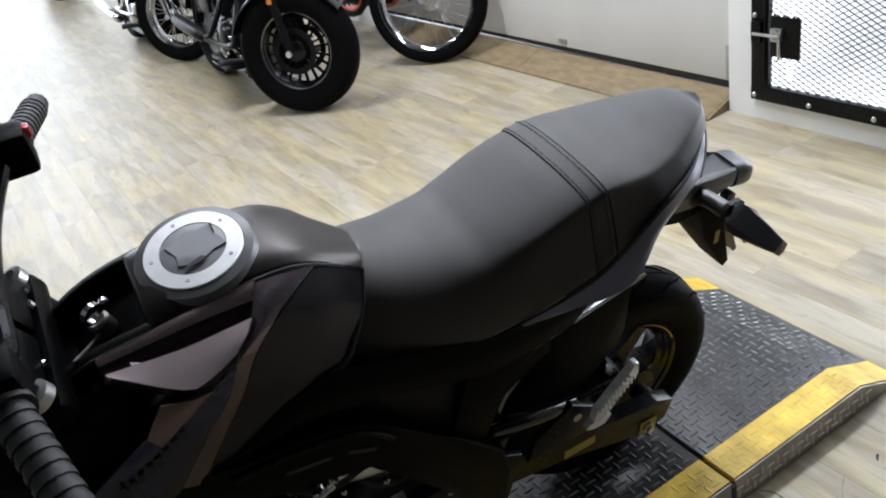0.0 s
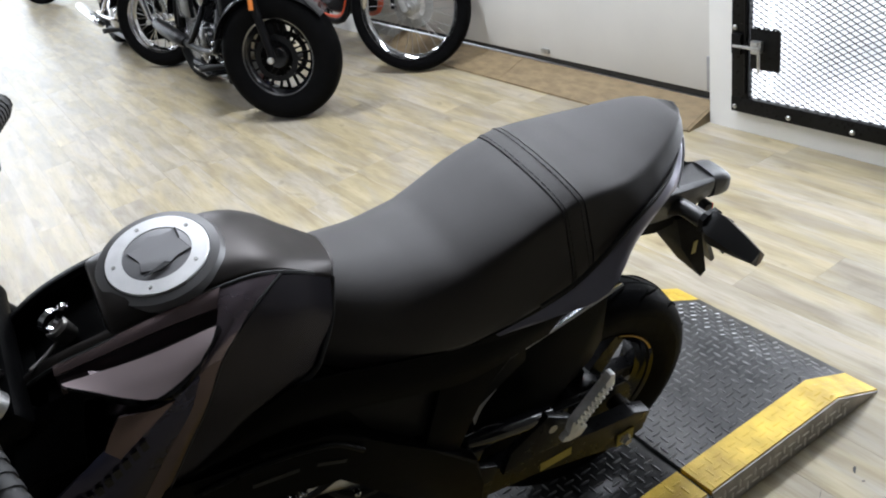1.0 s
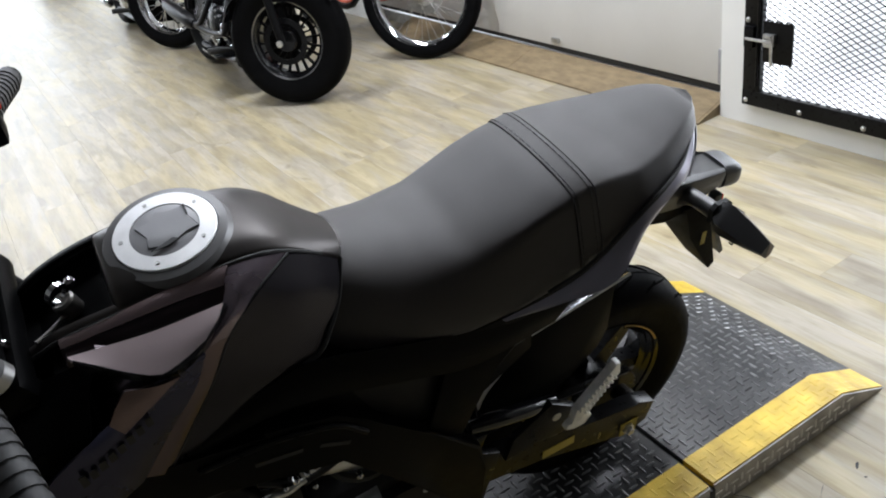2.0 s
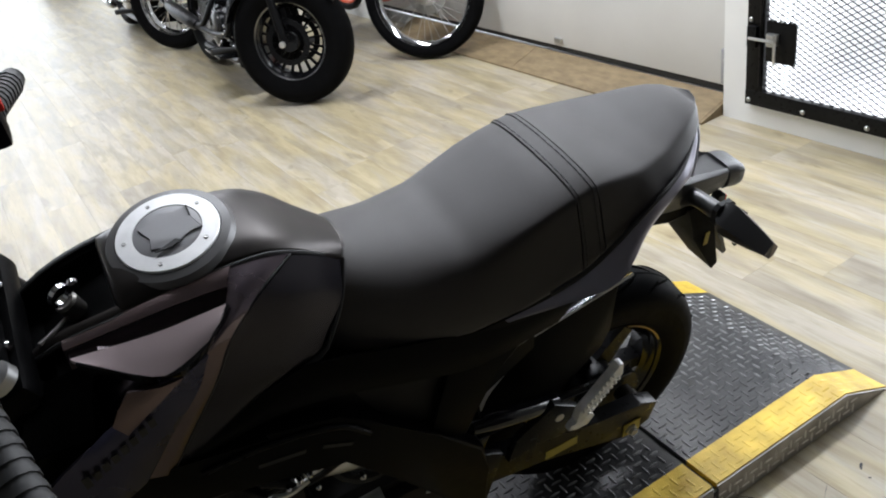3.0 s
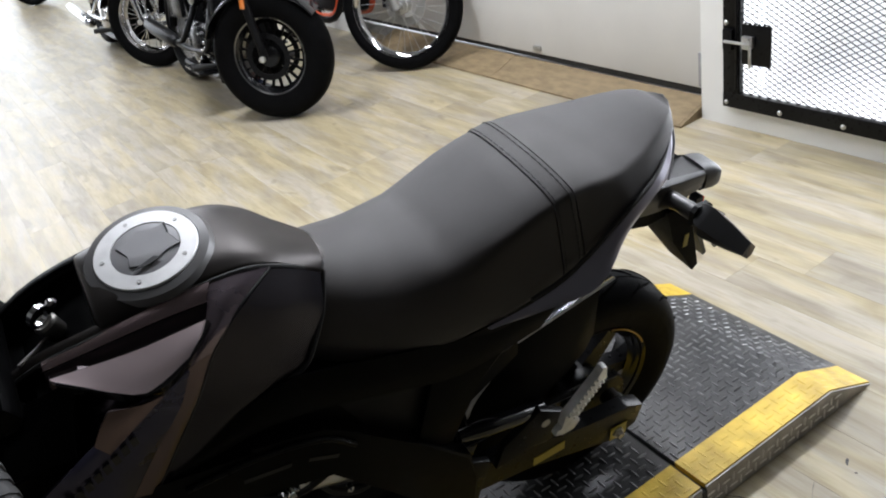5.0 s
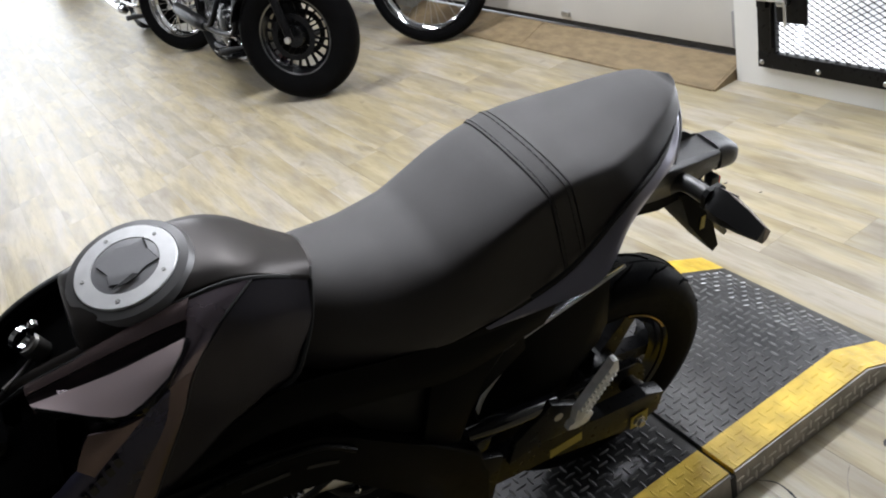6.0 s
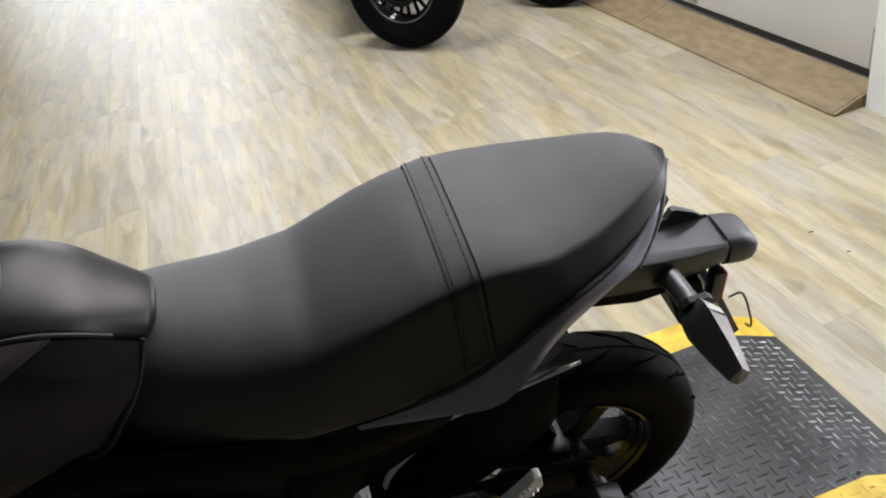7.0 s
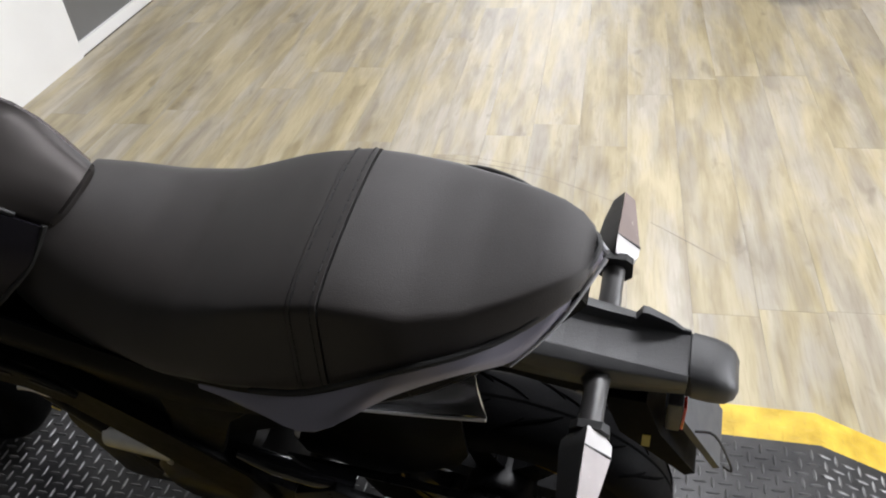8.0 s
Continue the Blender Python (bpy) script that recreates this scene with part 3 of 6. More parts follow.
def deck_section(name, u0, u1, m, label):
    ob = thing(name, m, label, "platform", "deck sections")

    def strip(w0, w1, lift=0.0):
        us = [u0] + ([FLAT] if u0 < FLAT < u1 else []) + [u1]
        rings = []
        for u in us:
            z = deck_top(u, 0)[0] + lift
            rings.append([(u, w0, 0.0), (u, w1, 0.0), (u, w1, z), (u, w0, z)])
        return loft(rings)
    part("deck_plate", strip(EDGE, WIDE - EDGE), M_DIAMOND, ob, "black tread-plate deck")
    part("edge_band", strip(0.002, EDGE), M_YELLOW, ob, "yellow painted edge")
    part("edge_band", strip(WIDE - EDGE, WIDE - 0.002), M_YELLOW, ob, "yellow painted edge")
    # bare tread-plate skirts
    for w0, w1 in ((-0.002, 0.002), (WIDE - 0.002, WIDE + 0.002)):
        part("skirt", strip(w0, w1, -0.004), M_DIAMOND_BARE, ob, "bare tread-plate skirt")
    for w0, w1, mt in ((EDGE, WIDE - EDGE, M_BARS), (0.002, EDGE, M_YELLOW), (WIDE - EDGE, WIDE, M_YELLOW)):
        me = tread(u0, u1, w0, w1, deck_top, high=0.0020 if mt is M_BARS else 0.0007)
        me.materials.append(mt)
        tagged(part("tread_bar", me, mt, ob), kind="stuff")
    # raised lozenges on the near skirt
    me = tread(u0, u1 - 0.10, 0.006, DECK_H - 0.004, lambda u, w: (0.0, 0.0))
    for v in me.vertices:
        v.co = Vector((v.co.x, -0.002 - v.co.z, v.co.y))
    me.materials.append(M_BARE_BARS)
    tagged(part("tread_bar", me, M_BARE_BARS, ob), kind="stuff")
    return ob


rear_deck = deck_section("rear_deck", 0.006, FLAT + SLOPE, DECK, "black tread-plate ramp section with yellow edges")
front_deck = deck_section("front_deck", -1.75, -0.006, DECK, "black tread-plate platform with yellow edges")
solid("joint_strip", box(-0.006, 0.006, -0.004, WIDE + 0.004, 0.0, DECK_H - 0.012), M_SEAL, DECK, "black rubber strip in the deck joint", "strip")

# ---- the motorcycle on the deck (own axes: x to its tail, y to its right, z up from the wheels) ----
bike = thing("motorcycle", BIKE, "small black and plum street motorcycle leaning on its side stand", "motorcycle")


def interp(x, table, k):
    xs = [r[0] for r in table]
    return float(np.interp(x, xs, [r[k] for r in table]))


# x, height of the far shoulder's sight line, half width at the hem, height of the hem, rake
SEAT = [(-0.478, 0.852, 0.092, 0.742, -0.80), (-0.44, 0.848, 0.110, 0.722, -0.70), (-0.38, 0.842, 0.126, 0.700, -0.50),
        (-0.32, 0.848, 0.134, 0.690, -0.30), (-0.26, 0.872, 0.137, 0.694, -0.14), (-0.20, 0.891, 0.136, 0.704, -0.04),
        (-0.15, 0.898, 0.133, 0.722, 0.0), (-0.115, 0.896, 0.131, 0.744, 0.0), (-0.067, 0.889, 0.126, 0.772, 0.0),
        (-0.013, 0.879, 0.107, 0.782, 0.0), (0.03, 0.871, 0.084, 0.786, 0.0), (0.055, 0.864, 0.066, 0.796, 0.0), (0.074, 0.854, 0.049, 0.806, 0.0), (0.086, 0.841, 0.031, 0.813, 0.0), (0.091, 0.829, 0.016, 0.817, 0.0)]
# half section: flat crown, a shoulder, then a steep bevelled side down to the hem
SECTION = [(0.0, 1.0), (0.30, 0.990), (0.55, 0.962), (0.71, 0.922), (0.768, 0.885), (0.805, 0.805), (0.86, 0.615), (0.925, 0.38), (0.980, 0.16), (1.0, 0.0)]
SECTION = [(v.x, v.y) for v in smooth_path([(q, h, 0) for q, h in SECTION], 3)]


HALF = len(SECTION)
ROUND = [(math.sin(a), math.cos(a)) for a in np.linspace(0, math.pi / 2, HALF)]


def section(x):
    """Shouldered over the pillion, rounder towards the tank."""
    f = min(0.72, max(0.0, (-0.24 - x) / 0.22))
    return [((1 - f) * a + f * c, (1 - f) * b + f * d) for (a, b), (c, d) in zip(SECTION, ROUND)]


def crown(x, t, w, zb):
    """Crown height for which the sight line just grazes the far shoulder."""
    lo, hi = zb + 0.004, t + 0.02
    sec = section(x)
    for _ in range(40):
        mid = (lo + hi) / 2
        if max(zb + (mid - zb) * h + 0.8 * w * q for q, h in sec) > t:
            hi = mid
        else:
            lo = mid
    return max(lo, zb + 0.008)


SEAT = [(x, crown(x, t, w, zb), w, zb, rk) for x, t, w, zb, rk in SEAT]


def seat_point(x, i, lift=0.0):
    """Point i of the section at x, from the near hem (0) over the crown to the far hem."""
    zt, w, zb, rk = (interp(x, SEAT, k) for k in (1, 2, 3, 4))
    f = i - (HALF - 1)
    k = min(HALF - 1, abs(f))
    k0 = min(HALF - 2, int(k))
    sec = section(x)
    q, h = (sec[k0][c] + (sec[k0 + 1][c] - sec[k0][c]) * (k - k0) for c in (0, 1))
    y = math.copysign((w + lift * 0.6) * q, f)
    z = zb + (zt - zb + lift) * h
    return Vector((x + rk * (zt - z), y, z))


def cushion(xs, lift=0.0, ends=0.004):
    rings = []
    xs = list(xs)
    first, last = xs[0], xs[-1]
    for x, li in [(first + 0.001, lift - ends)] + [(x, lift) for x in xs] + [(last - 0.0005, lift - ends)]:
        ring = [seat_point(x, i, li) for i in range(2 * HALF - 1)]
        ring += [Vector((ring[-1].x, ring[-1].y * 0.9, ring[-1].z - 0.012)), Vector((ring[0].x, ring[0].y * 0.9, ring[0].z - 0.012))]
        rings.append(ring)
    return loft(rings)


N_SEC = 2 * HALF - 2
seat = part("seat", cushion(np.linspace(-0.478, -0.1790, 26)), M_VINYL, bike, "matte black vinyl seat", angle=60)
part("pillion_pad", cushion(list(np.linspace(-0.1446, 0.055, 18)) + [0.065, 0.074, 0.081, 0.086, 0.089, 0.0905], 0.0005), M_VINYL, seat, angle=60)
part("seam_band", cushion([-0.1776, -0.170, -0.160, -0.1472], 0.0016, 0.0025), M_VINYL, seat, "raised stitched band", angle=50)
part("groove", cushion([-0.1815, -0.165, -0.1425], -0.005, 0.0), M_SEAL, seat)
# lines of stitches on the band
bm = bmesh.new()
for xx in (-0.1735, -0.1530):
    for f in np.linspace(0.03, 0.97, 46):
        tube([seat_point(xx, N_SEC * (f - 0.007), 0.0020), seat_point(xx, N_SEC * (f + 0.007), 0.0020)], 0.0008, 5, 1, bm=bm)
tagged(part("stitching", bm, M_SEAL, seat), kind="stuff")
# pan under the seat
part("seat_pan", skin([[(x + interp(x, SEAT, 4) * 0.1, s * interp(x, SEAT, 2) * 0.985, interp(x, SEAT, 3) - 0.006) for s in (-1, -0.4, 0.4, 1)] for x in np.linspace(-0.47, 0.08, 12)], 0.02, 1), M_PLASTIC, bike)

# tail fairing, both sides: hem of the seat down to the lower edge
UP = [(-0.305, -0.139, 0.692), (-0.235, -0.144, 0.703), (-0.165, -0.143, 0.722), (-0.067, -0.131, 0.772), (-0.010, -0.111, 0.784), (0.032, -0.083, 0.788), (0.066, -0.050, 0.804), (0.095, -0.003, 0.821)]
LOW = [(-0.300, -0.140, 0.687), (-0.225, -0.160, 0.697), (-0.152, -0.176, 0.714), (-0.080, -0.140, 0.741), (-0.018, -0.121, 0.767), (0.032, -0.094, 0.765), (0.068, -0.057, 0.788), (0.098, -0.002, 0.810)]
MID = [tuple((Vector(a) + Vector(b)) / 2 + Vector((0, -0.003 if abs(a[1]) > 0.02 else 0, 0))) for a, b in zip(UP, LOW)]
tailf = skin([UP, MID, LOW], 0.004, 4, inward=(-0.05, 0, 0.7))
tailf_r = mirrored(tailf)
part("tail_fairing", tailf, M_FAIRING_LIT, bike, "satin plum tail fairing, coloured lavender as it reflects")
part("tail_fairing", tailf_r, M_FAIRING_LIT, bike, "satin plum tail fairing, coloured lavender as it reflects")
part("seat_piping", tube([(p[0] - 0.002, p[1] * 0.985, p[2] + 0.003) for p in UP[1:-1]] + [(0.0945, 0, 0.823)] + [(p[0] - 0.002, -p[1] * 0.97, p[2] + 0.001) for p in UP[1:-1][::-1]], 0.0032, 8, 4), M_SEAL, bike)
for s in (-1, 1):
    part("tail_trim", tube([(0.028, s * 0.0985, 0.760), (0.050, s * 0.079, 0.774), (0.073, s * 0.054, 0.791), (0.101, s * 0.004, 0.812)], [0.0012, 0.0020, 0.0020, 0.0022], 8, 4), M_CAP, bike, "thin silver trim on the tail")

# ---- tank ----
TANK = [(-0.470, 0.826, 0.046, 0.817, 0.078, 0.792, 0.110, 0.722), (-0.500, 0.850, 0.053, 0.841, 0.088, 0.815, 0.120, 0.730), (-0.530, 0.874, 0.059, 0.865, 0.095, 0.838, 0.126, 0.736),
        (-0.567, 0.893, 0.064, 0.884, 0.100, 0.856, 0.130, 0.740), (-0.620, 0.902, 0.067, 0.889, 0.106, 0.864, 0.132, 0.745), (-0.680, 0.902, 0.068, 0.884, 0.107, 0.860, 0.130, 0.745),
        (-0.740, 0.891, 0.067, 0.877, 0.102, 0.846, 0.124, 0.740), (-0.790, 0.874, 0.060, 0.866, 0.094, 0.830, 0.112, 0.730), (-0.840, 0.846, 0.052, 0.840, 0.078, 0.806, 0.090, 0.730)]
rings = []
for x, zc, yc, zk, ym, zm, yb, zb in TANK[::-1]:
    sink = 0.045 if x < -0.72 else 0.012 if x < -0.66 else 0.0
    zc, zk, zm = zc - sink, zk - sink, zm - sink
    half = [(yb - 0.020, zb), (yb - 0.014, (zb + zm) / 2), (ym, zm), ((ym + yc) / 2, (zm + zk) / 2 + 0.003), (yc, zk - 0.004)]
    rk = float(np.interp(x, (-0.70, -0.60, -0.47), (0.0, 0.45, 0.95)))
    left = [(x - 0.006 - rk * (zc - z), -(y - 0.008), z) for y, z in half]
    right = [(x - 0.006 - rk * (zc - z), y - 0.008, z) for y, z in half[::-1]]
    rings.append(left + [(x, 0, zc - 0.008)] + right)
tank = part("tank_body", loft(rings), M_PLUM, bike, "satin dark plum tank sides")
def over_tank(x, zc, yc, zk, drop=0.0):
    """Half-round strip over the tank at x, rolled under along both edges."""
    half = [(yc + 0.0005, zk - 0.012), (yc, zk - 0.001), (yc * 0.93, zk + (zc - zk) * 0.26), (yc * 0.70, zk + (zc - zk) * 0.74), (yc * 0.35, zk + (zc - zk) * 0.96)]
    back = [x - (0.011 * max(0.0, (x + 0.53) / 0.065) * (y / yc) ** 3 if x > -0.53 else 0.0) for y, z in half]
    return [(q, -y, z - drop) for q, (y, z) in zip(back, half)] + [(x, 0, zc - drop)] + [(q, y, z - drop) for q, (y, z) in zip(back[::-1], half[::-1])]


# the top ends in front of the filler cap; it rolls down at both ends
rows = [over_tank(-0.4655, 0.820, 0.045, 0.811, 0.022), over_tank(-0.4660, 0.821, 0.045, 0.812, 0.008), over_tank(-0.468, 0.823, 0.0455, 0.814, 0.001)]
rows += [over_tank(*t[:4]) for t in TANK[:6]] + [over_tank(-0.716, 0.897, 0.067, 0.880), over_tank(-0.724, 0.894, 0.067, 0.879, 0.004), over_tank(-0.726, 0.893, 0.067, 0.878, 0.016)]
part("tank_cover", skin(rows, 0.004, 3, inward=(-0.65, 0, 0.5)), M_PAINT, bike, "satin graphite tank top", angle=60)
# sunk black cowl round the ignition lock, between narrow rims
rows = []
for x, zc, yc, zk in ((-0.722, 0.893, 0.066, 0.878), (-0.740, 0.886, 0.066, 0.876), (-0.790, 0.868, 0.060, 0.864), (-0.840, 0.838, 0.052, 0.836), (-0.870, 0.815, 0.046, 0.812)):
    rows.append([(x, y * yc, zk - 0.004 - d) for y, d in ((-0.96, 0.0), (-0.80, 0.012), (-0.4, 0.020), (0, 0.021), (0.4, 0.020), (0.80, 0.012), (0.96, 0.0))])
part("ignition_cowl", skin(rows, 0.004, 3, inward=(-0.75, 0, 0.5)), M_PLASTIC, bike, "sunk black plastic cowl")
for s in (-1, 1):
    # the far rim is coloured black for its dark, grazing look
    part("tank_rim", skin([[(x, s * (yc + o), zk + h) for o, h in ((0.001, -0.008), (0.0, 0.0), (-0.010, 0.002), (-0.013, -0.006))] for x, yc, zk in ((-0.700, 0.0675, 0.881), (-0.740, 0.067, 0.877), (-0.790, 0.060, 0.866), (-0.840, 0.052, 0.840))], 0.003, 3, inward=(-0.77, 0, 0.7)), M_PAINT if s < 0 else M_PLASTIC, bike, "narrow tank rim")
for s in (-1, 1):
    part("tank_seam", tube([(t[0], s * (t[2] + 0.0015), t[3] - 0.003) for t in TANK[1 if s < 0 else 4:]], 0.0028, 6, 3), M_SEAL, bike)

# filler cap, its axis leaning a little back
CAP = pose(-0.650, -0.0026, 0.9040, 6, -4, 0)
cap = part("fuel_cap", turned([(0.0, -0.012), (0.030, -0.012), (0.0375, -0.002), (0.0375, 0.0035), (0.0355, 0.0045), (0.020, 0.005), (0, 0.005)], 40, "z"), M_CAP, bike, "grey filler cap", m=CAP)
part("cap_ring", turned([(0.0370, -0.006), (0.0550, -0.006), (0.0565, 0.002), (0.0555, 0.0035), (0.0380, 0.0045), (0.0370, 0.002)], 56, "z", closed=True), M_RING, cap, "pale aluminium ring")
part("cap_surround", turned([(0.0565, -0.012), (0.070, -0.014), (0.071, -0.008), (0.067, -0.001), (0.0575, 0.0015)], 56, "z", closed=True), M_SURROUND, cap, "dark grey raised surround")
FLAP = [(-0.010, -0.026), (0.014, -0.020), (0.028, -0.022), (0.026, 0.000), (0.030, 0.016), (0.014, 0.018), (0.002, 0.028), (-0.010, 0.018), (-0.026, 0.020), (-0.022, 0.0), (-0.028, -0.014)]
part("key_flap", plate(FLAP, 0.0012, "z", 0.0056, 0.0004), M_CAP, cap, "grey key flap", m=pose(0.002, 0, 0, 0, 0, 12))
part("flap_gap", plate([(a * 1.035, b * 1.035) for a, b in FLAP], 0.0006, "z", 0.0050), M_SEAL, cap, m=pose(0.002, 0, 0, 0, 0, 12))
for pts in ([(-0.028, -0.022), (-0.012, -0.0265), (0.004, -0.0262), (-0.002, -0.0195)], [(0.0255, 0.000), (0.0275, 0.000), (0.0315, 0.016), (0.0290, 0.016)]):
    part("flap_notch", plate(pts, 0.0008, "z", 0.0070), M_SEAL, cap, m=pose(0.002, 0, 0, 0, 0, 12))
for k in range(5):
    a = math.radians(72 * k - 115)
    part("cap_bolt", turned([(0, 0.003), (0.0024, 0.003), (0.0024, 0.0048), (0.0016, 0.005), (0, 0.0044)], 10, "z", (0.0465 * math.cos(a), 0.0465 * math.sin(a), 0)), M_GALV, cap)

# side shrouds: plum panels lightened or darkened in colour as light falls on them
for s in (-1, 1):
    def S(p):
        return (p[0], p[1], p[2]) if s < 0 else (p[0], -p[1] * 0.84, p[2] - 0.034)

    def panel(name, rows, material, label="", thick=0.005, k=3):
        bm = skin([[S(p) for p in r] for r in rows], thick, k, inward=(-0.62, 0, 0.72))
        return part(name, bm, material, bike, label)
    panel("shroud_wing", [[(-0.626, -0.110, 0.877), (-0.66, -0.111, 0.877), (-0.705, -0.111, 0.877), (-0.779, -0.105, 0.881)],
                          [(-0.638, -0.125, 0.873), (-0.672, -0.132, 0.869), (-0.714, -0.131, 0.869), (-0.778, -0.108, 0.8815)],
                          [(-0.655, -0.138, 0.865), (-0.688, -0.149, 0.859), (-0.716, -0.149, 0.860), (-0.776, -0.111, 0.882)]], M_PLUM_LIT, "satin plum shroud wing, coloured pale as if lit")
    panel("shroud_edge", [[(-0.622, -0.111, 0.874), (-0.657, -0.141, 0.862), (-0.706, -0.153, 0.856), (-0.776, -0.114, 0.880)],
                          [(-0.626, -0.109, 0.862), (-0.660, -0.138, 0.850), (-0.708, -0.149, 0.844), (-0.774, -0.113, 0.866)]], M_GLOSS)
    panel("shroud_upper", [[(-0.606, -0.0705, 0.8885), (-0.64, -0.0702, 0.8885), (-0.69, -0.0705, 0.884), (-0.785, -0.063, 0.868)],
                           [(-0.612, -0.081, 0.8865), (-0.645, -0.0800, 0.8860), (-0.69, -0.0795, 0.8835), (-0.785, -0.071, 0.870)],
                           [(-0.618, -0.091, 0.8810), (-0.648, -0.0895, 0.8815), (-0.69, -0.0880, 0.8805), (-0.785, -0.079, 0.869)]], M_PLUM_WARM, "satin plum upper shroud, brown reflection in its colour")
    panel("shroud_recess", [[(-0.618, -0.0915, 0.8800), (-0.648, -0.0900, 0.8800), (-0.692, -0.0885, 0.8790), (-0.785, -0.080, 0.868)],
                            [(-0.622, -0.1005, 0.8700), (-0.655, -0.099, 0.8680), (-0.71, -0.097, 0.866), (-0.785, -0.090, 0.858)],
                            [(-0.626, -0.109, 0.875), (-0.66, -0.1105, 0.8755), (-0.705, -0.1105, 0.8755), (-0.779, -0.104, 0.879)]], M_RECESS_SHADE)
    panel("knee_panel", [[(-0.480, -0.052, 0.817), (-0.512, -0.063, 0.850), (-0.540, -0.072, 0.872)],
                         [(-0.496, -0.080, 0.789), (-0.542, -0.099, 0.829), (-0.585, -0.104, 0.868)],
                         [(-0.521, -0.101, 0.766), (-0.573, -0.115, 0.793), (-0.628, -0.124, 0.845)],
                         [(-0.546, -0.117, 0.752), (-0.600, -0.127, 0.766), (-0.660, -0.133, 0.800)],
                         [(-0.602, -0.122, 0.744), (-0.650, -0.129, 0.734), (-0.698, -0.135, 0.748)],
                         [(-0.660, -0.124, 0.718), (-0.700, -0.130, 0.696), (-0.738, -0.135, 0.690)]], M_KNEE_SHADED, "satin knee panel, coloured dark as if shaded")
    part("panel_gap", tube([S(p) for p in ((-0.541, -0.071, 0.8735), (-0.563, -0.086, 0.872), (-0.587, -0.1015, 0.8675), (-0.630, -0.1255, 0.8455), (-0.662, -0.1345, 0.800), (-0.700, -0.1365, 0.748), (-0.740, -0.1365, 0.690))], 0.0014, 6, 4), M_SEAL, bike)
    part("knee_seam", tube([S(p) for p in ((-0.478, -0.050, 0.818), (-0.496, -0.078, 0.787), (-0.521, -0.103, 0.766), (-0.546, -0.119, 0.751), (-0.602, -0.124, 0.742), (-0.662, -0.126, 0.716), (-0.722, -0.129, 0.688))], 0.0032, 6, 3), M_SEAL, bike)
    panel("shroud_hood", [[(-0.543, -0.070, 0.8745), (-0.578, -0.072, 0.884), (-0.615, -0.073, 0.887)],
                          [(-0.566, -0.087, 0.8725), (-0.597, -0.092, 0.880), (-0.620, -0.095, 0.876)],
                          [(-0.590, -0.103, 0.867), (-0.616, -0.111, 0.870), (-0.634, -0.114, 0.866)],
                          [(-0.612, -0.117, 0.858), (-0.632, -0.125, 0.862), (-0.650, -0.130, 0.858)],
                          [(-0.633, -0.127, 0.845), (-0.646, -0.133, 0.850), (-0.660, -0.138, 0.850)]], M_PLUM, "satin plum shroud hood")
    # same plum as the hood; the warm floor reflection is in the colour
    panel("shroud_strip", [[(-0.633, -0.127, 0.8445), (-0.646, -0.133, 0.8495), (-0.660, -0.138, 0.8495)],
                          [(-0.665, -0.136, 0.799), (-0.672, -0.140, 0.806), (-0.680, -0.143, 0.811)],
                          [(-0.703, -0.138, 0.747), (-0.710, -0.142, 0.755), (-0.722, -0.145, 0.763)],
                          [(-0.743, -0.138, 0.688), (-0.752, -0.142, 0.698), (-0.764, -0.145, 0.708)]], M_PLUM_WARM, "satin plum strip below the hood, floor reflection in its colour")
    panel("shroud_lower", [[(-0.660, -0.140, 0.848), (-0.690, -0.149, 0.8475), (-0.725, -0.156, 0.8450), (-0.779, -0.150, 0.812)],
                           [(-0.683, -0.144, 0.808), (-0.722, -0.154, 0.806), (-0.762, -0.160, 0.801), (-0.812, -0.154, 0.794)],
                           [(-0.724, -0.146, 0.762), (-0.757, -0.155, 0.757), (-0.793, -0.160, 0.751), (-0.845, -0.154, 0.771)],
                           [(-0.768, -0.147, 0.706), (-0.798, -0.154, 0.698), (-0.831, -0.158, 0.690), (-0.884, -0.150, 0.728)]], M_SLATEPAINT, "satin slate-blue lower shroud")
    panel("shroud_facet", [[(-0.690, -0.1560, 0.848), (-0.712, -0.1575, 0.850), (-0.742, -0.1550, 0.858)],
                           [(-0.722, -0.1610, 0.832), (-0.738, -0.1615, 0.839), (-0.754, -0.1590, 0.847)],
                           [(-0.758, -0.1650, 0.812), (-0.762, -0.1650, 0.821), (-0.767, -0.1630, 0.830)]], M_PLUM_WARM, "satin plum facet under the wing, coloured darker and browner")
    panel("shroud_liner", [[(-0.66, -0.060, 0.868), (-0.72, -0.060, 0.862), (-0.80, -0.054, 0.846)], [(-0.66, -0.085, 0.862), (-0.72, -0.085, 0.858), (-0.80, -0.080, 0.846)], [(-0.66, -0.104, 0.850), (-0.72, -0.104, 0.850), (-0.80, -0.100, 0.846)]], M_PLASTIC)
    panel("shroud_inner", [[(-0.760, -0.100, 0.862), (-0.800, -0.090, 0.850), (-0.850, -0.075, 0.830)],
                           [(-0.775, -0.120, 0.840), (-0.820, -0.115, 0.830), (-0.870, -0.10, 0.81)],
                           [(-0.790, -0.140, 0.800), (-0.840, -0.135, 0.80), (-0.89, -0.125, 0.78)]], M_PLASTIC)
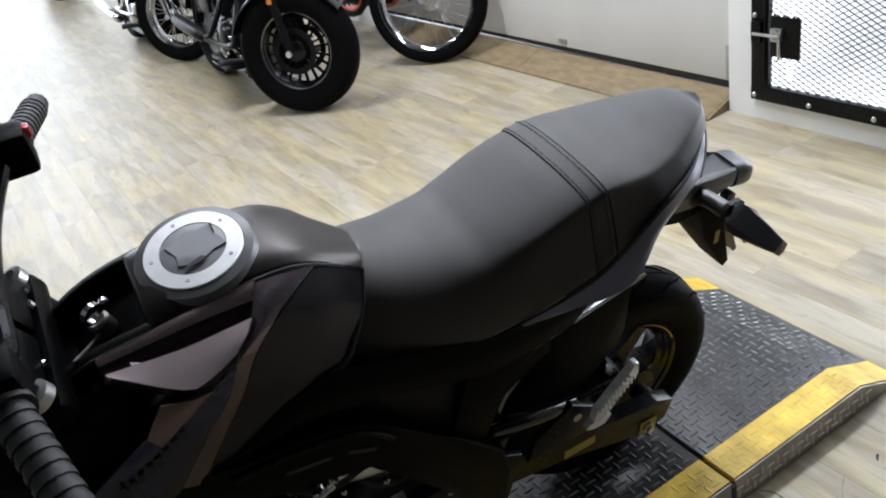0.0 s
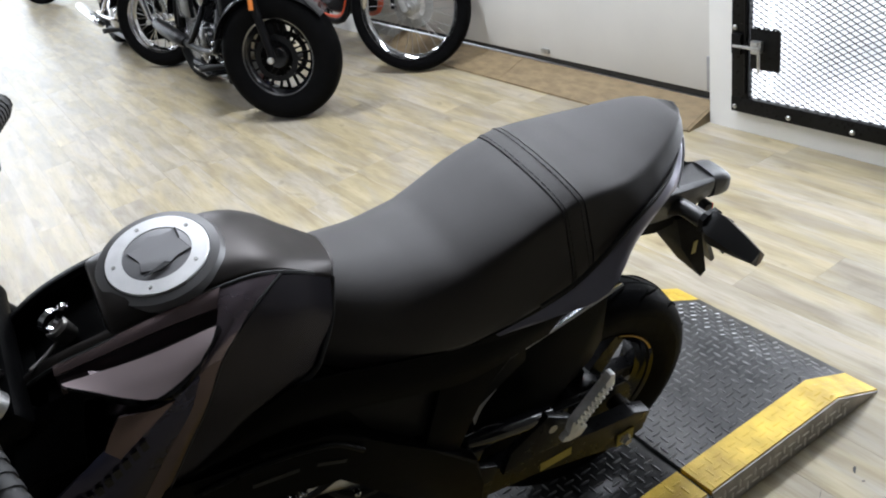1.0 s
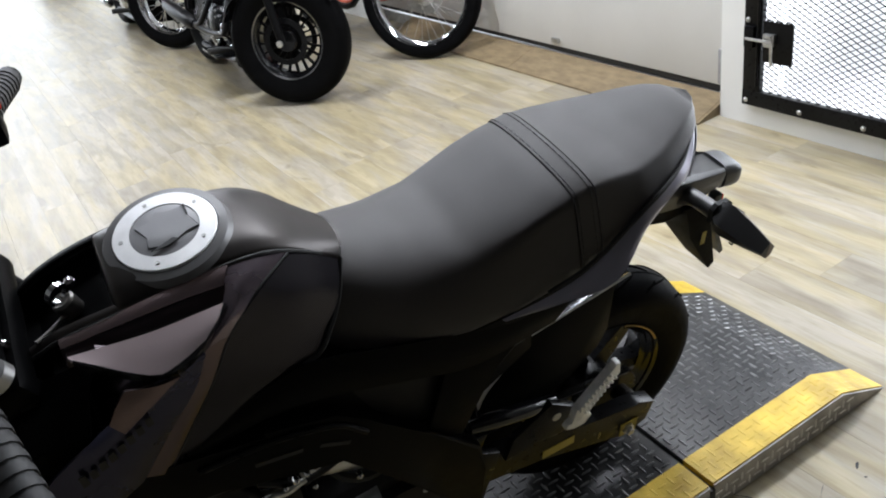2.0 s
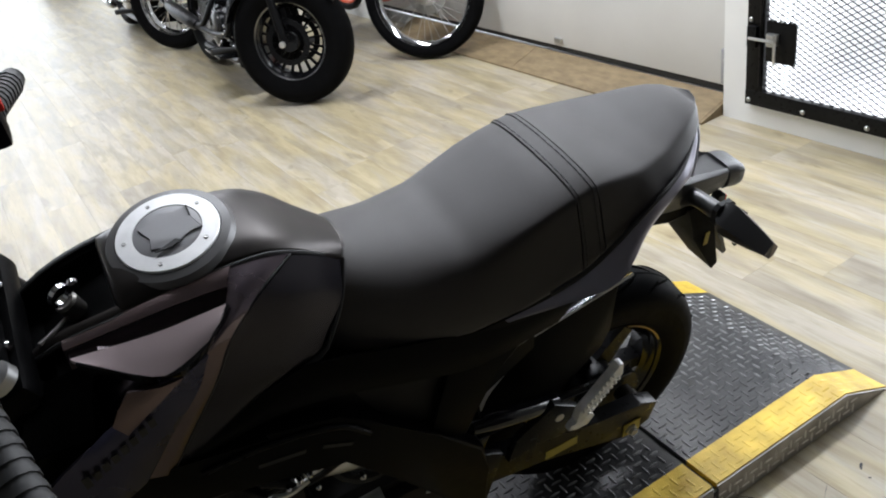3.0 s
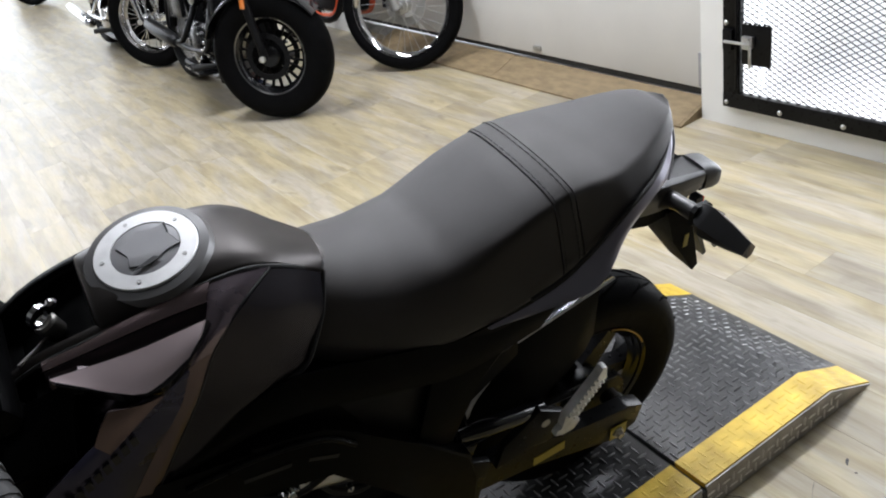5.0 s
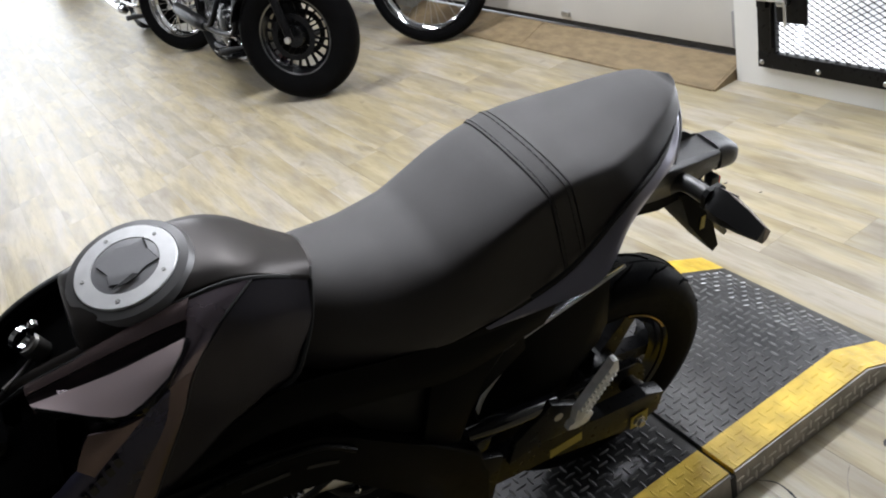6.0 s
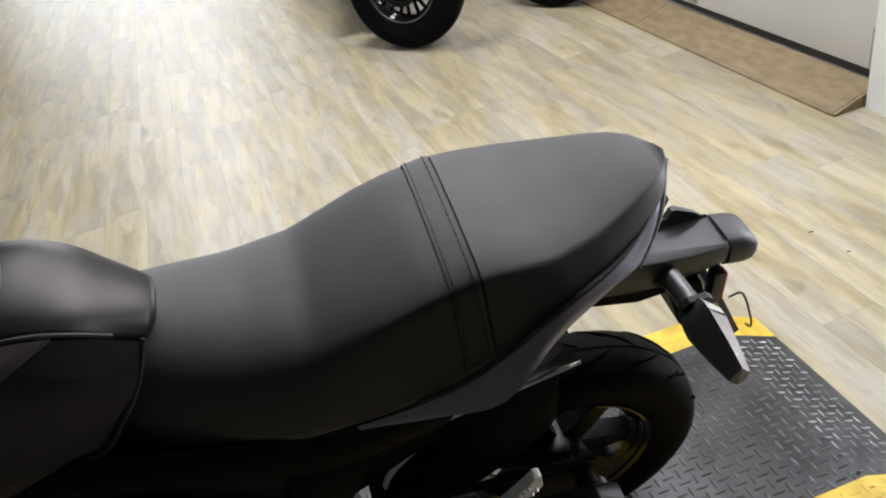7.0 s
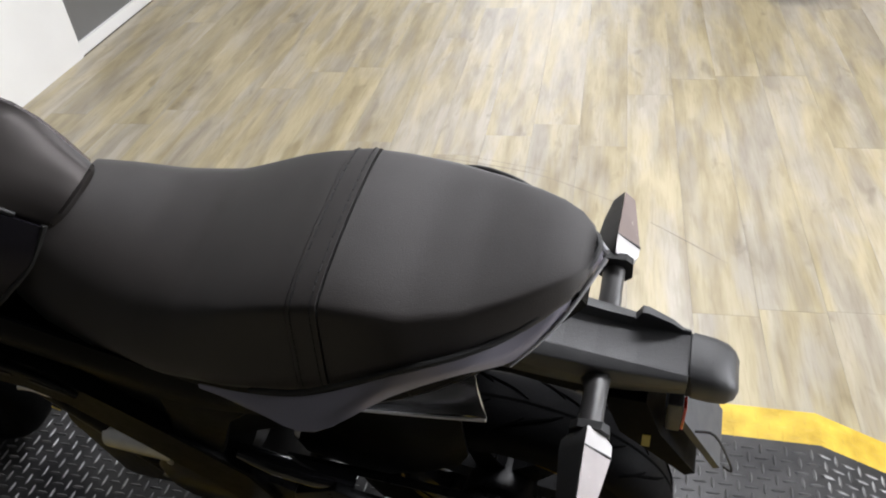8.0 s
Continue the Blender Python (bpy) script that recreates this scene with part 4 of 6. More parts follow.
    # side cover between seat, frame and tail
    panel("side_cover", [[(-0.725, -0.128, 0.700), (-0.600, -0.127, 0.747), (-0.545, -0.128, 0.750), (-0.430, -0.130, 0.712), (-0.310, -0.132, 0.680), (-0.185, -0.132, 0.682)],
                         [(-0.735, -0.134, 0.690), (-0.610, -0.134, 0.722), (-0.545, -0.137, 0.722), (-0.434, -0.138, 0.682), (-0.325, -0.138, 0.652), (-0.195, -0.136, 0.660)],
                         [(-0.740, -0.132, 0.680), (-0.625, -0.132, 0.698), (-0.545, -0.134, 0.688), (-0.437, -0.136, 0.650), (-0.345, -0.136, 0.620), (-0.215, -0.132, 0.628)]], M_PLASTIC, "black plastic side cover")
    flip = pose(0, 0, 0) if s > 0 else Matrix.Diagonal((1, -1, 1, 1))
    part("inset_panel", plate([(-0.520, 0.668), (-0.365, 0.622), (-0.405, 0.520), (-0.450, 0.545), (-0.490, 0.600)], 0.006, "y", -0.118, 0.002), M_PLASTIC_GREY, bike, "dark grey inset panel", m=flip)
    part("subframe_strut", plate([(-0.390, 0.628), (-0.272, 0.622), (-0.316, 0.585), (-0.368, 0.470), (-0.425, 0.500)], 0.014, "y", -0.132, 0.003), M_PLASTIC, bike, "black subframe strut", m=flip)
    # pressed frame plate
    part("frame_spar", plate([(-0.860, 0.745), (-0.720, 0.688), (-0.630, 0.682), (-0.545, 0.655), (-0.498, 0.607), (-0.423, 0.523), (-0.340, 0.425), (-0.335, 0.360), (-0.340, 0.250), (-0.400, 0.235), (-0.395, 0.325), (-0.477, 0.448), (-0.545, 0.563), (-0.590, 0.592), (-0.720, 0.610), (-0.850, 0.660)], 0.026, "y", -0.140, 0.007), M_PLASTIC, bike, "black pressed-steel frame plate", m=flip)
    part("frame_bead", tube([S(q) for q in ((-0.715, -0.142, 0.672), (-0.630, -0.143, 0.668), (-0.552, -0.143, 0.643), (-0.512, -0.143, 0.600))], 0.004, 8, 4), M_STEEL_BLACK, bike)
    part("frame_slot", box(-0.030, 0.030, -0.1415, -0.1395, -0.004, 0.004, 0.0005, 1), M_SEAL, bike, m=flip @ pose(-0.625, 0, 0.628, 0, 12, 0))
    part("frame_slot", box(-0.022, 0.022, -0.1415, -0.1395, -0.0035, 0.0035, 0.0005, 1), M_SEAL, bike, m=flip @ pose(-0.555, 0, 0.603, 0, 30, 0))
    part("seat_rail", tube([S(p) for p in ((-0.50, -0.10, 0.66), (-0.3, -0.105, 0.60), (-0.10, -0.085, 0.66), (0.03, -0.05, 0.74))], 0.016, 10, 5), M_STEEL_BLACK, bike)
    # passenger peg bracket and peg
    part("peg_bracket", plate([(-0.285, 0.40), (-0.215, 0.445), (-0.165, 0.405), (-0.165, 0.355), (-0.20, 0.35), (-0.24, 0.365), (-0.30, 0.35)], 0.014, "y", -0.142 if s > 0 else 0.128, 0.003), M_STEEL_BLACK, bike)
    m = flip
    peg = part("passenger_peg", plate([(-0.196, 0.420), (-0.180, 0.412), (-0.170, 0.430), (-0.114, 0.490), (-0.116, 0.516), (-0.126, 0.518), (-0.132, 0.500), (-0.190, 0.446)], 0.014, "y", -0.172, 0.003), M_PEG, bike, "folded aluminium passenger peg", m=m)
    part("peg_knuckle", plate([(-0.208, 0.404), (-0.192, 0.396), (-0.170, 0.396), (-0.158, 0.412), (-0.170, 0.434), (-0.188, 0.444), (-0.182, 0.420), (-0.202, 0.415)], 0.012, "y", -0.170, 0.003), M_PEG, peg)
    for i in range(9):
        f = i / 8
        for o in (-0.0075, 0.0075):
            part("peg_tooth", box(-0.0022, 0.0022, -0.1755, -0.1715, -0.0022, 0.0022, 0.0008, 1), M_PEG, peg, m=pose(-0.179 + 0.050 * f + o * 0.7, 0, 0.438 + 0.054 * f - o * 0.7, 0, 45, 0))
    part("peg_bolt", turned([(0.0085, 0), (0.0085, -s * 0.006), (0.004, -s * 0.008), (0, -s * 0.008)], 10, "y", S((-0.205, -0.143, 0.405))), M_GALV, bike)

part("inner_cowl", loft([[(x, w * c, z + h * d) for c, d in ((-1, -0.7), (-0.7, -1), (0.7, -1), (1, -0.7), (1, 0.7), (0.7, 1), (-0.7, 1), (-1, 0.7))] for x, w, z, h in ((-0.98, 0.055, 0.72, 0.08), (-0.93, 0.105, 0.71, 0.12), (-0.86, 0.135, 0.70, 0.135), (-0.78, 0.125, 0.70, 0.13))]), M_PLASTIC, bike, "black plastic cowl")

# plain bars for the lettering on the shroud
for s in (-1,):
    for i in range(8):
        a = Vector((-0.812 + 0.0112 * i, -0.1625 + (0.0005 if i > 4 else 0) * (i - 4), 0.7655 + 0.0064 * i))
        part("lettering_bar", plate([(-0.0036, -0.007), (0.0036, -0.0045), (0.0032, 0.0075 if i else 0.012), (-0.004, 0.005 if i else 0.010)], 0.001, "y", 0, 0), M_DARKTEXT, bike, m=Matrix.Translation(a + Vector((0, -0.001, 0))))

# airbox and battery box between the frame spars
part("airbox", loft([[(x, w * c, z + h * d) for c, d in ((-1, -0.8), (-0.8, -1), (0.8, -1), (1, -0.8), (1, 0.8), (0.8, 1), (-0.8, 1), (-1, 0.8))] for x, w, z, h in ((-0.83, 0.07, 0.70, 0.09), (-0.72, 0.115, 0.66, 0.10), (-0.55, 0.118, 0.62, 0.12), (-0.38, 0.115, 0.58, 0.12), (-0.22, 0.085, 0.60, 0.09))]), M_PLASTIC, bike)

# ---- rear wheel ----
AXLE = pose(-0.040, 0.006, 0.2425)
wheel = new("rear_wheel")
wheel.parent = bike
wheel.matrix_basis = AXLE


def tyre_profile(R, W, rim):
    pts = []
    for a in np.linspace(-1, 1, 17):
        y = W / 2 * math.sin(a * math.pi / 2) if abs(a) < 1 else W / 2 * a
        r = R - (R - rim) * 0.42 * (1 - math.cos(a * math.pi / 2)) ** 1.25
        pts.append((r, y))
    pts += [(rim + (R - rim) * 0.30, W / 2 * 0.99), (rim + 0.004, W / 2 * 0.74), (rim - 0.004, W / 2 * 0.70), (rim - 0.004, -W / 2 * 0.70), (rim + 0.004, -W / 2 * 0.74), (rim + (R - rim) * 0.30, -W / 2 * 0.99)]
    return pts


tyre = part("tyre", turned(tyre_profile(0.2425, 0.102, 0.152), 72, "y", closed=True), M_TYRE, wheel, "black tyre with curved tread grooves")
bm = bmesh.new()
for i in range(16):
    a0 = 2 * math.pi * i / 16
    for s in (-1, 1):
        for lead, y0, y1, sweep in ((0.0, 0.005, 0.037, 0.34), (0.20, 0.020, 0.042, 0.16)):
            pts = []
            for t in np.linspace(0, 1, 6):
                y = s * (y0 + (y1 - y0) * t ** 0.8)
                al = math.asin(min(1, abs(y) / 0.051)) / (math.pi / 2)
                r = 0.2425 - 0.0905 * 0.42 * (1 - math.cos(al * math.pi / 2)) ** 1.25 + 0.0002
                ang = a0 + lead + (0.196 if s > 0 else 0) + sweep * t
                pts.append((r * math.cos(ang), y, r * math.sin(ang)))
            tube(pts, [0.0010, 0.0022, 0.0024, 0.0022, 0.0018, 0.0008], 5, 2, bm=bm)
tagged(part("tread_groove", bm, M_GROOVE, wheel), kind="stuff")
part("tread_line", turned([(0.2428, -0.0022), (0.2432, 0), (0.2428, 0.0022), (0.240, 0)], 72, "y", closed=True), M_GROOVE, wheel)
part("rim", turned([(0.157, -0.040), (0.158, -0.036), (0.146, -0.031), (0.138, -0.020), (0.136, 0.020), (0.146, 0.031), (0.158, 0.036), (0.157, 0.040), (0.150, 0.036), (0.141, 0.022), (0.131, 0.018), (0.131, -0.018), (0.141, -0.024), (0.150, -0.036)], 56, "y", closed=True), M_GLOSS, wheel, "gloss black rim")
for a0 in (22, 142, 262):
    part("rim_stripe", loft([[(r * math.cos(math.radians(a)), y, r * math.sin(math.radians(a))) for r, y in ((0.1515, -0.0405), (0.1545, -0.0415), (0.1545, -0.0400), (0.1515, -0.0390))] for a in range(a0, a0 + 46, 5)]), M_GOLD, wheel, "gold rim stripe")
part("hub", turned([(0, -0.066), (0.050, -0.066), (0.058, -0.050), (0.052, -0.02), (0.052, 0.02), (0.065, 0.03), (0.065, 0.05), (0, 0.055)], 28, "y"), M_STEEL_BLACK, wheel)
for k in range(6):
    a = 60 * k + 12
    part("spoke", loft([[(0.045, -0.018, -0.022), (0.045, 0.018, -0.022), (0.045, 0.018, 0.022), (0.045, -0.018, 0.022)],
                        [(0.134, -0.015, -0.013), (0.134, 0.015, -0.013), (0.134, 0.015, 0.013), (0.134, -0.015, 0.013)]]), M_STEEL_BLACK, wheel, m=pose(0, 0, 0, 0, a, 0))
teeth = []
for i in range(72):
    a = 2 * math.pi * i / 72
    r = 0.078 if i % 2 else 0.073
    teeth.append((r * math.cos(a), r * math.sin(a)))
part("sprocket", plate(teeth, 0.005, "y", -0.072), M_STEEL_BLACK, wheel, "dark rear sprocket")
part("brake_disc", turned([(0.045, 0.060), (0.085, 0.060), (0.085, 0.064), (0.045, 0.064)], 40, "y", closed=True), M_ENGINE, wheel)

# swingarm, axle, chain
for s in (-1, 1):
    at = -0.126 if s < 0 else 0.098
    arm = part("swingarm", plate([(0.030, 0.262), (0.018, 0.215), (-0.032, 0.196), (-0.12, 0.232), (-0.22, 0.268), (-0.40, 0.300), (-0.42, 0.36), (-0.30, 0.350), (-0.20, 0.325), (-0.10, 0.292), (-0.01, 0.285)], 0.028, "y", at, 0.004), M_STEEL_BLACK, bike, "black box-section swingarm")
    yy = s * 0.128
    part("adjuster_bolt", turned([(0.0125, 0), (0.0125, s * 0.005), (0.008, s * 0.006), (0.008, s * 0.012), (0, s * 0.012)], 6, "y", (-0.028, yy, 0.224)), M_GALV, arm, "bare metal bolt")
    part("adjuster_plate", box(-0.045, -0.008, yy - 0.001, yy + 0.001, 0.208, 0.243, 0.0), M_LABEL, arm)
    part("axle_nut", turned([(0.017, 0), (0.017, s * 0.010), (0.010, s * 0.012), (0.010, s * 0.018), (0, s * 0.018)], 6, "y", (0, yy - s * 0.045, 0.252)), M_GALV, bike)
part("warning_label", box(-0.215, -0.150, -0.1272, -0.1262, 0.270, 0.292, 0), M_LABEL, bike, "yellow warning label", m=None)
part("chain_adjuster", turned([(0.006, -0.100), (0.015, -0.100), (0.019, -0.094), (0.018, -0.074), (0.006, -0.074)], 20, "y", (-0.012, 0, 0.262)), M_BRONZE, bike)
part("chain_guard", tube([(-0.352, -0.120, 0.458), (-0.300, -0.124, 0.450), (-0.250, -0.124, 0.436), (-0.200, -0.120, 0.420)], [0.010, 0.0145, 0.0145, 0.011], 16, 4, flat=1.3), M_GLOSS, bike, "gloss black chain guard")
part("chain", tube([(0, -0.075, 0.318), (-0.15, -0.078, 0.345), (-0.33, -0.082, 0.365)], 0.007, 6, 3), M_STEEL_BLACK, bike)
part("shock", tube([(-0.30, 0.0, 0.34), (-0.26, 0, 0.50), (-0.24, 0, 0.62)], 0.028, 12, 3), M_STEEL_BLACK, bike)

# rear mudguard hugging the tyre, with side plates
rows = []
for d in np.linspace(104, 172, 9):
    a = math.radians(d)
    ro = 0.268 + 0.050 * max(0, (d - 110) / 62) ** 1.3
    rows.append([(-0.020 + ro * math.cos(a) * f, y, 0.2425 + ro * math.sin(a) * f) for y, f in ((-0.066, 0.90), (-0.060, 0.975), (-0.030, 1.0), (0.030, 1.0), (0.060, 0.975), (0.066, 0.90))])
part("rear_mudguard", skin(rows, 0.004, 2, inward=(0, 0, 0.2425)), M_GLOSS, bike, "gloss black rear mudguard")
for s in (-1, 1):
    part("mudguard_side", plate([(-0.052, 0.559), (-0.140, 0.543), (-0.222, 0.525), (-0.292, 0.452), (-0.310, 0.415), (-0.305, 0.365), (-0.240, 0.340), (-0.185, 0.338), (-0.125, 0.375), (-0.072, 0.420), (-0.056, 0.456)], 0.005, "y", -0.069 if s < 0 else 0.064, 0.0015), M_PLASTIC, bike, "black mudguard side plate")
    part("mudguard_edge", tube([(-0.022, s * 0.0665, 0.566), (-0.056, s * 0.0675, 0.560), (-0.135, s * 0.0680, 0.545), (-0.223, s * 0.0680, 0.527), (-0.240, s * 0.0680, 0.512)], 0.0021, 8, 4), M_SATIN, bike, "silver edge of the mudguard")
    # pale colour stands for the bright reflection on the gloss guard
    part("mudguard_front", skin([[(-0.222, s * 0.0700, 0.527), (-0.234, s * 0.0705, 0.510), (-0.236, s * 0.069, 0.494)],
                                 [(-0.261, s * 0.0710, 0.495), (-0.268, s * 0.0715, 0.480), (-0.266, s * 0.070, 0.468)],
                                 [(-0.296, s * 0.0700, 0.449), (-0.297, s * 0.0700, 0.440), (-0.293, s * 0.069, 0.434)],
                                 [(-0.308, s * 0.0690, 0.420), (-0.306, s * 0.0690, 0.405), (-0.296, s * 0.068, 0.402)]], 0.003, 3, inward=(-0.2, 0, 0.45)), M_SATIN, bike, "front edge of the mudguard, coloured pale for its sheen")
    part("mudguard_cap", skin([[(-0.190, s * 0.0660, 0.534), (-0.120, s * 0.0655, 0.549), (-0.060, s * 0.063, 0.561), (-0.022, s * 0.0640, 0.568)],
                               [(-0.180, s * 0.058, 0.536), (-0.118, s * 0.054, 0.550), (-0.064, s * 0.050, 0.560), (-0.034, s * 0.044, 0.572)],
                               [(-0.168, s * 0.040, 0.552), (-0.112, s * 0.032, 0.570), (-0.068, s * 0.028, 0.578), (-0.042, s * 0.026, 0.580)],
                               [(-0.160, s * 0.014, 0.560), (-0.108, s * 0.010, 0.578), (-0.070, s * 0.008, 0.584), (-0.048, s * 0.006, 0.585)]], 0.004, 3, inward=(-0.1, 0, 0.4)), M_GUARD, bike, "dark metallic mudguard cap")

# ---- tail unit ----
def tail_ring(x, top, low, inner, outer, sink):
    """Section of the tail box: a sunk channel between two rails, sides drawn in below."""
    half = [(outer * 0.88, low), (outer * 1.0, (low + top) / 2), (outer, top - 0.0055), (outer - 0.0012, top - 0.0040), (inner, top), (inner - 0.003, top - sink)]
    return [(x, -w, z) for w, z in half] + [(x, w, z) for w, z in half[::-1]]


bm = loft([tail_ring(*v) for v in ((-0.060, 0.724, 0.670, 0.034, 0.052, 0.012), (0.020, 0.703, 0.645, 0.029, 0.045, 0.013), (0.060, 0.692, 0.634, 0.0275, 0.0420, 0.014),
                                   (0.093, 0.684, 0.628, 0.0270, 0.0405, 0.013), (0.135, 0.675, 0.628, 0.0265, 0.0375, 0.010), (0.187, 0.664, 0.628, 0.0265, 0.0320, 0.003))])
bmesh.ops.bevel(bm, geom=bm.edges[:], offset=0.0011, segments=2, affect="EDGES", profile=0.6)
part("tail_box", bm, M_TAIL, bike, "dark grey plastic tail box")
part("tail_underside", loft([[(x, -w, z0), (x, -w * 0.85, z0 - h), (x, w * 0.85, z0 - h), (x, w, z0)] for x, w, z0, h in ((-0.05, 0.046, 0.672, 0.02), (0.02, 0.038, 0.648, 0.028), (0.07, 0.035, 0.634, 0.032), (0.12, 0.033, 0.630, 0.028), (0.165, 0.028, 0.630, 0.012))]), M_DULL, bike, "black underside of the tail")
part("tail_fin", loft([[(x, 0.0245, z0), (x, w, z0), (x, w, z1), (x, 0.0255, z1)] for x, w, z0, z1 in ((0.128, 0.035, 0.664, 0.671), (0.136, 0.0345, 0.662, 0.689), (0.142, 0.034, 0.661, 0.689), (0.168, 0.031, 0.657, 0.675), (0.186, 0.028, 0.652, 0.659))]), M_TAIL, bike)


def light_ring(x, top, low, wide):
    pts = []
    for k in range(16):
        a = 2 * math.pi * (k + 0.5) / 16
        c, d = math.cos(a), math.sin(a)
        pts.append((x - 0.004 * max(0.0, d), wide * math.copysign(abs(c) ** 0.55, c), (top + low) / 2 + (top - low) / 2 * math.copysign(abs(d) ** 0.55, d)))
    return pts


part("tail_light", loft([light_ring(0.192, 0.667, 0.616, 0.0315), light_ring(0.213, 0.663, 0.611, 0.031), light_ring(0.227, 0.657, 0.611, 0.029), light_ring(0.235, 0.650, 0.615, 0.024), light_ring(0.239, 0.642, 0.621, 0.016)]), M_TAIL, bike, "dark smoked tail light", angle=50)
part("light_gasket", box(0.1865, 0.1930, -0.026, 0.026, 0.620, 0.662, 0.002), M_SEAL, bike)
part("plate_holder", loft([[(0.105, -0.040, 0.62), (0.105, 0.040, 0.62), (0.150, 0.040, 0.62), (0.150, -0.040, 0.62)],
                           [(0.125, -0.044, 0.55), (0.125, 0.044, 0.55), (0.168, 0.044, 0.56), (0.168, -0.044, 0.56)],
                           [(0.205, -0.030, 0.430), (0.205, 0.030, 0.430), (0.216, 0.030, 0.440), (0.216, -0.030, 0.440)]]), M_DULL, bike, "black plastic plate holder")
part("plate_bracket", loft([[(0.170, -0.026, 0.590), (0.170, 0.060, 0.590), (0.178, 0.060, 0.595), (0.178, -0.026, 0.595)],
                            [(0.236, -0.022, 0.445), (0.236, 0.055, 0.445), (0.243, 0.055, 0.450), (0.243, -0.022, 0.450)]]), M_SLATE, bike, "slate grey plate bracket")
block = part("reflector_block", box(0.172, 0.1880, -0.036, -0.018, 0.556, 0.616, 0.003), M_TAIL, bike, "grey reflector block under the tail light")
part("reflector", box(0.1882, 0.1915, -0.035, -0.021, 0.560, 0.612, 0.001), M_RED, block, "red rear reflector")
part("label_sticker", box(0.150, 0.159, -0.0455, -0.0445, 0.526, 0.554, 0), M_LABEL, bike, "small yellow label")
part("plate_cable", tube([(0.205, -0.03, 0.552), (0.226, -0.03, 0.550), (0.249, -0.03, 0.489), (0.254, -0.03, 0.464), (0.244, -0.03, 0.474)], 0.0016, 6, 4), M_SEAL, bike)
# turn signals: stalk, boot, wedge body forward, lens with its bright facet to the rear, ridge between them
ARM = [(0.1020, 0.0830, 0.1160, 0.648, 0.668, 0.690), (0.1120, 0.0750, 0.1235, 0.641, 0.668, 0.695), (0.1240, 0.0745, 0.1240, 0.640, 0.668, 0.696), (0.1650, 0.0790, 0.1170, 0.646, 0.667, 0.690), (0.1980, 0.0860, 0.1110, 0.651, 0.665, 0.682)]
for s in (-1, 1):
    out = 0.007 if s < 0 else -0.003
    sig = part("turn_signal", tube([(0.096, s * 0.030, 0.650), (0.099, s * 0.046, 0.656), (0.0995, s * 0.066, 0.660), (0.099, s * (0.105 + out), 0.664)], [0.019, 0.0145, 0.0130, 0.0140], 14, 3, flat=0.85), M_STALK, bike, "dark turn signal on a short stalk")
    part("signal_boot", loft([[(0.1005 + 0.019 * c, s * (y + out), 0.667 + 0.020 * d) for c, d in ((-1, -0.6), (-0.6, -1), (0.6, -1), (1, -0.6), (1, 0.6), (0.6, 1), (-0.6, 1), (-1, 0.6))] for y in (0.095, 0.1035)]), M_SEAL, sig, "black rubber boot")
    part("signal_body", loft([[(xf, s * (y + out), zm), (0.0985, s * (y + out), zt), (0.0985, s * (y + out), zb), (xf + 0.006, s * (y + out), zb + 0.007)] for y, xf, xr, zb, zm, zt in ARM]), M_TAIL, sig)
    # inner end of the lens coloured pale for its bright reflection
    for name, arm, material, label in (("lens_bright_facet", ARM[:3], M_LENS_GLINT, "inner facet of the lens, reflection in its colour"), ("signal_lens", ARM[2:], M_LENS, "pale smoked lens")):
        part(name, loft([[(0.0995, s * (y + out), zt), (xr, s * (y + out), zm + 0.004), (xr - 0.004, s * (y + out), zm - 0.010), (0.0995, s * (y + out), zb)] for y, xf, xr, zb, zm, zt in arm]), material, sig, label)
    part("lens_seam", loft([[(0.0992, s * (y + out), 0.6965), (0.1246, s * (y + out), 0.6735), (0.1246, s * (y + out), 0.670), (0.0992, s * (y + out), 0.694)] for y in (0.1232, 0.1248)]), M_SEAL, sig)

# ---- engine and lower parts ----
part("crankcase", box(-0.70, -0.36, -0.100, 0.100, 0.16, 0.40, 0.03, 3), M_ENGINE, bike, "dark metal crankcase")
part("cylinder", loft([[(-0.60, -0.05, 0.34), (-0.60, 0.05, 0.34), (-0.48, 0.05, 0.36), (-0.48, -0.05, 0.36)], [(-0.74, -0.05, 0.40), (-0.74, 0.05, 0.40), (-0.68, 0.05, 0.50), (-0.68, -0.05, 0.50)]]), M_ENGINE, bike)
for k in range(6):
    part("cooling_fin", box(-0.004, 0.004, -0.07, 0.07, -0.06, 0.06, 0.002), M_ENGINE, bike, m=pose(-0.60 - 0.02 * k, 0, 0.40 + 0.008 * k, 0, -25, 0))
part("clutch_cover", turned([(0.085, -0.100), (0.082, -0.118), (0.060, -0.130), (0, -0.132)], 28, "y", (-0.47, 0, 0.29)), M_BRONZE, bike, "dark bronze engine cover")
part("sprocket_cover", turned([(0.055, -0.100), (0.052, -0.115), (0.03, -0.122), (0, -0.122)], 24, "y", (-0.38, 0, 0.33)), M_BRONZE, bike)
for k in range(6):
    a = math.radians(60 * k)
    part("cover_bolt", turned([(0.006, -0.116), (0.006, -0.124), (0, -0.124)], 6, "y", (-0.47 + 0.075 * math.cos(a), 0, 0.29 + 0.075 * math.sin(a))), M_GALV, bike)
part("head_cover", box(-0.70, -0.60, -0.092, 0.07, 0.40, 0.50, 0.018, 3), M_CASE, bike, "black head cover")
for k in range(4):
    part("head_bolt", turned([(0.008, -0.092), (0.008, -0.100), (0, -0.101)], 8, "y", (-0.685 + 0.07 * (k % 2), 0, 0.42 + 0.08 * (k // 2))), M_CHROME, bike)
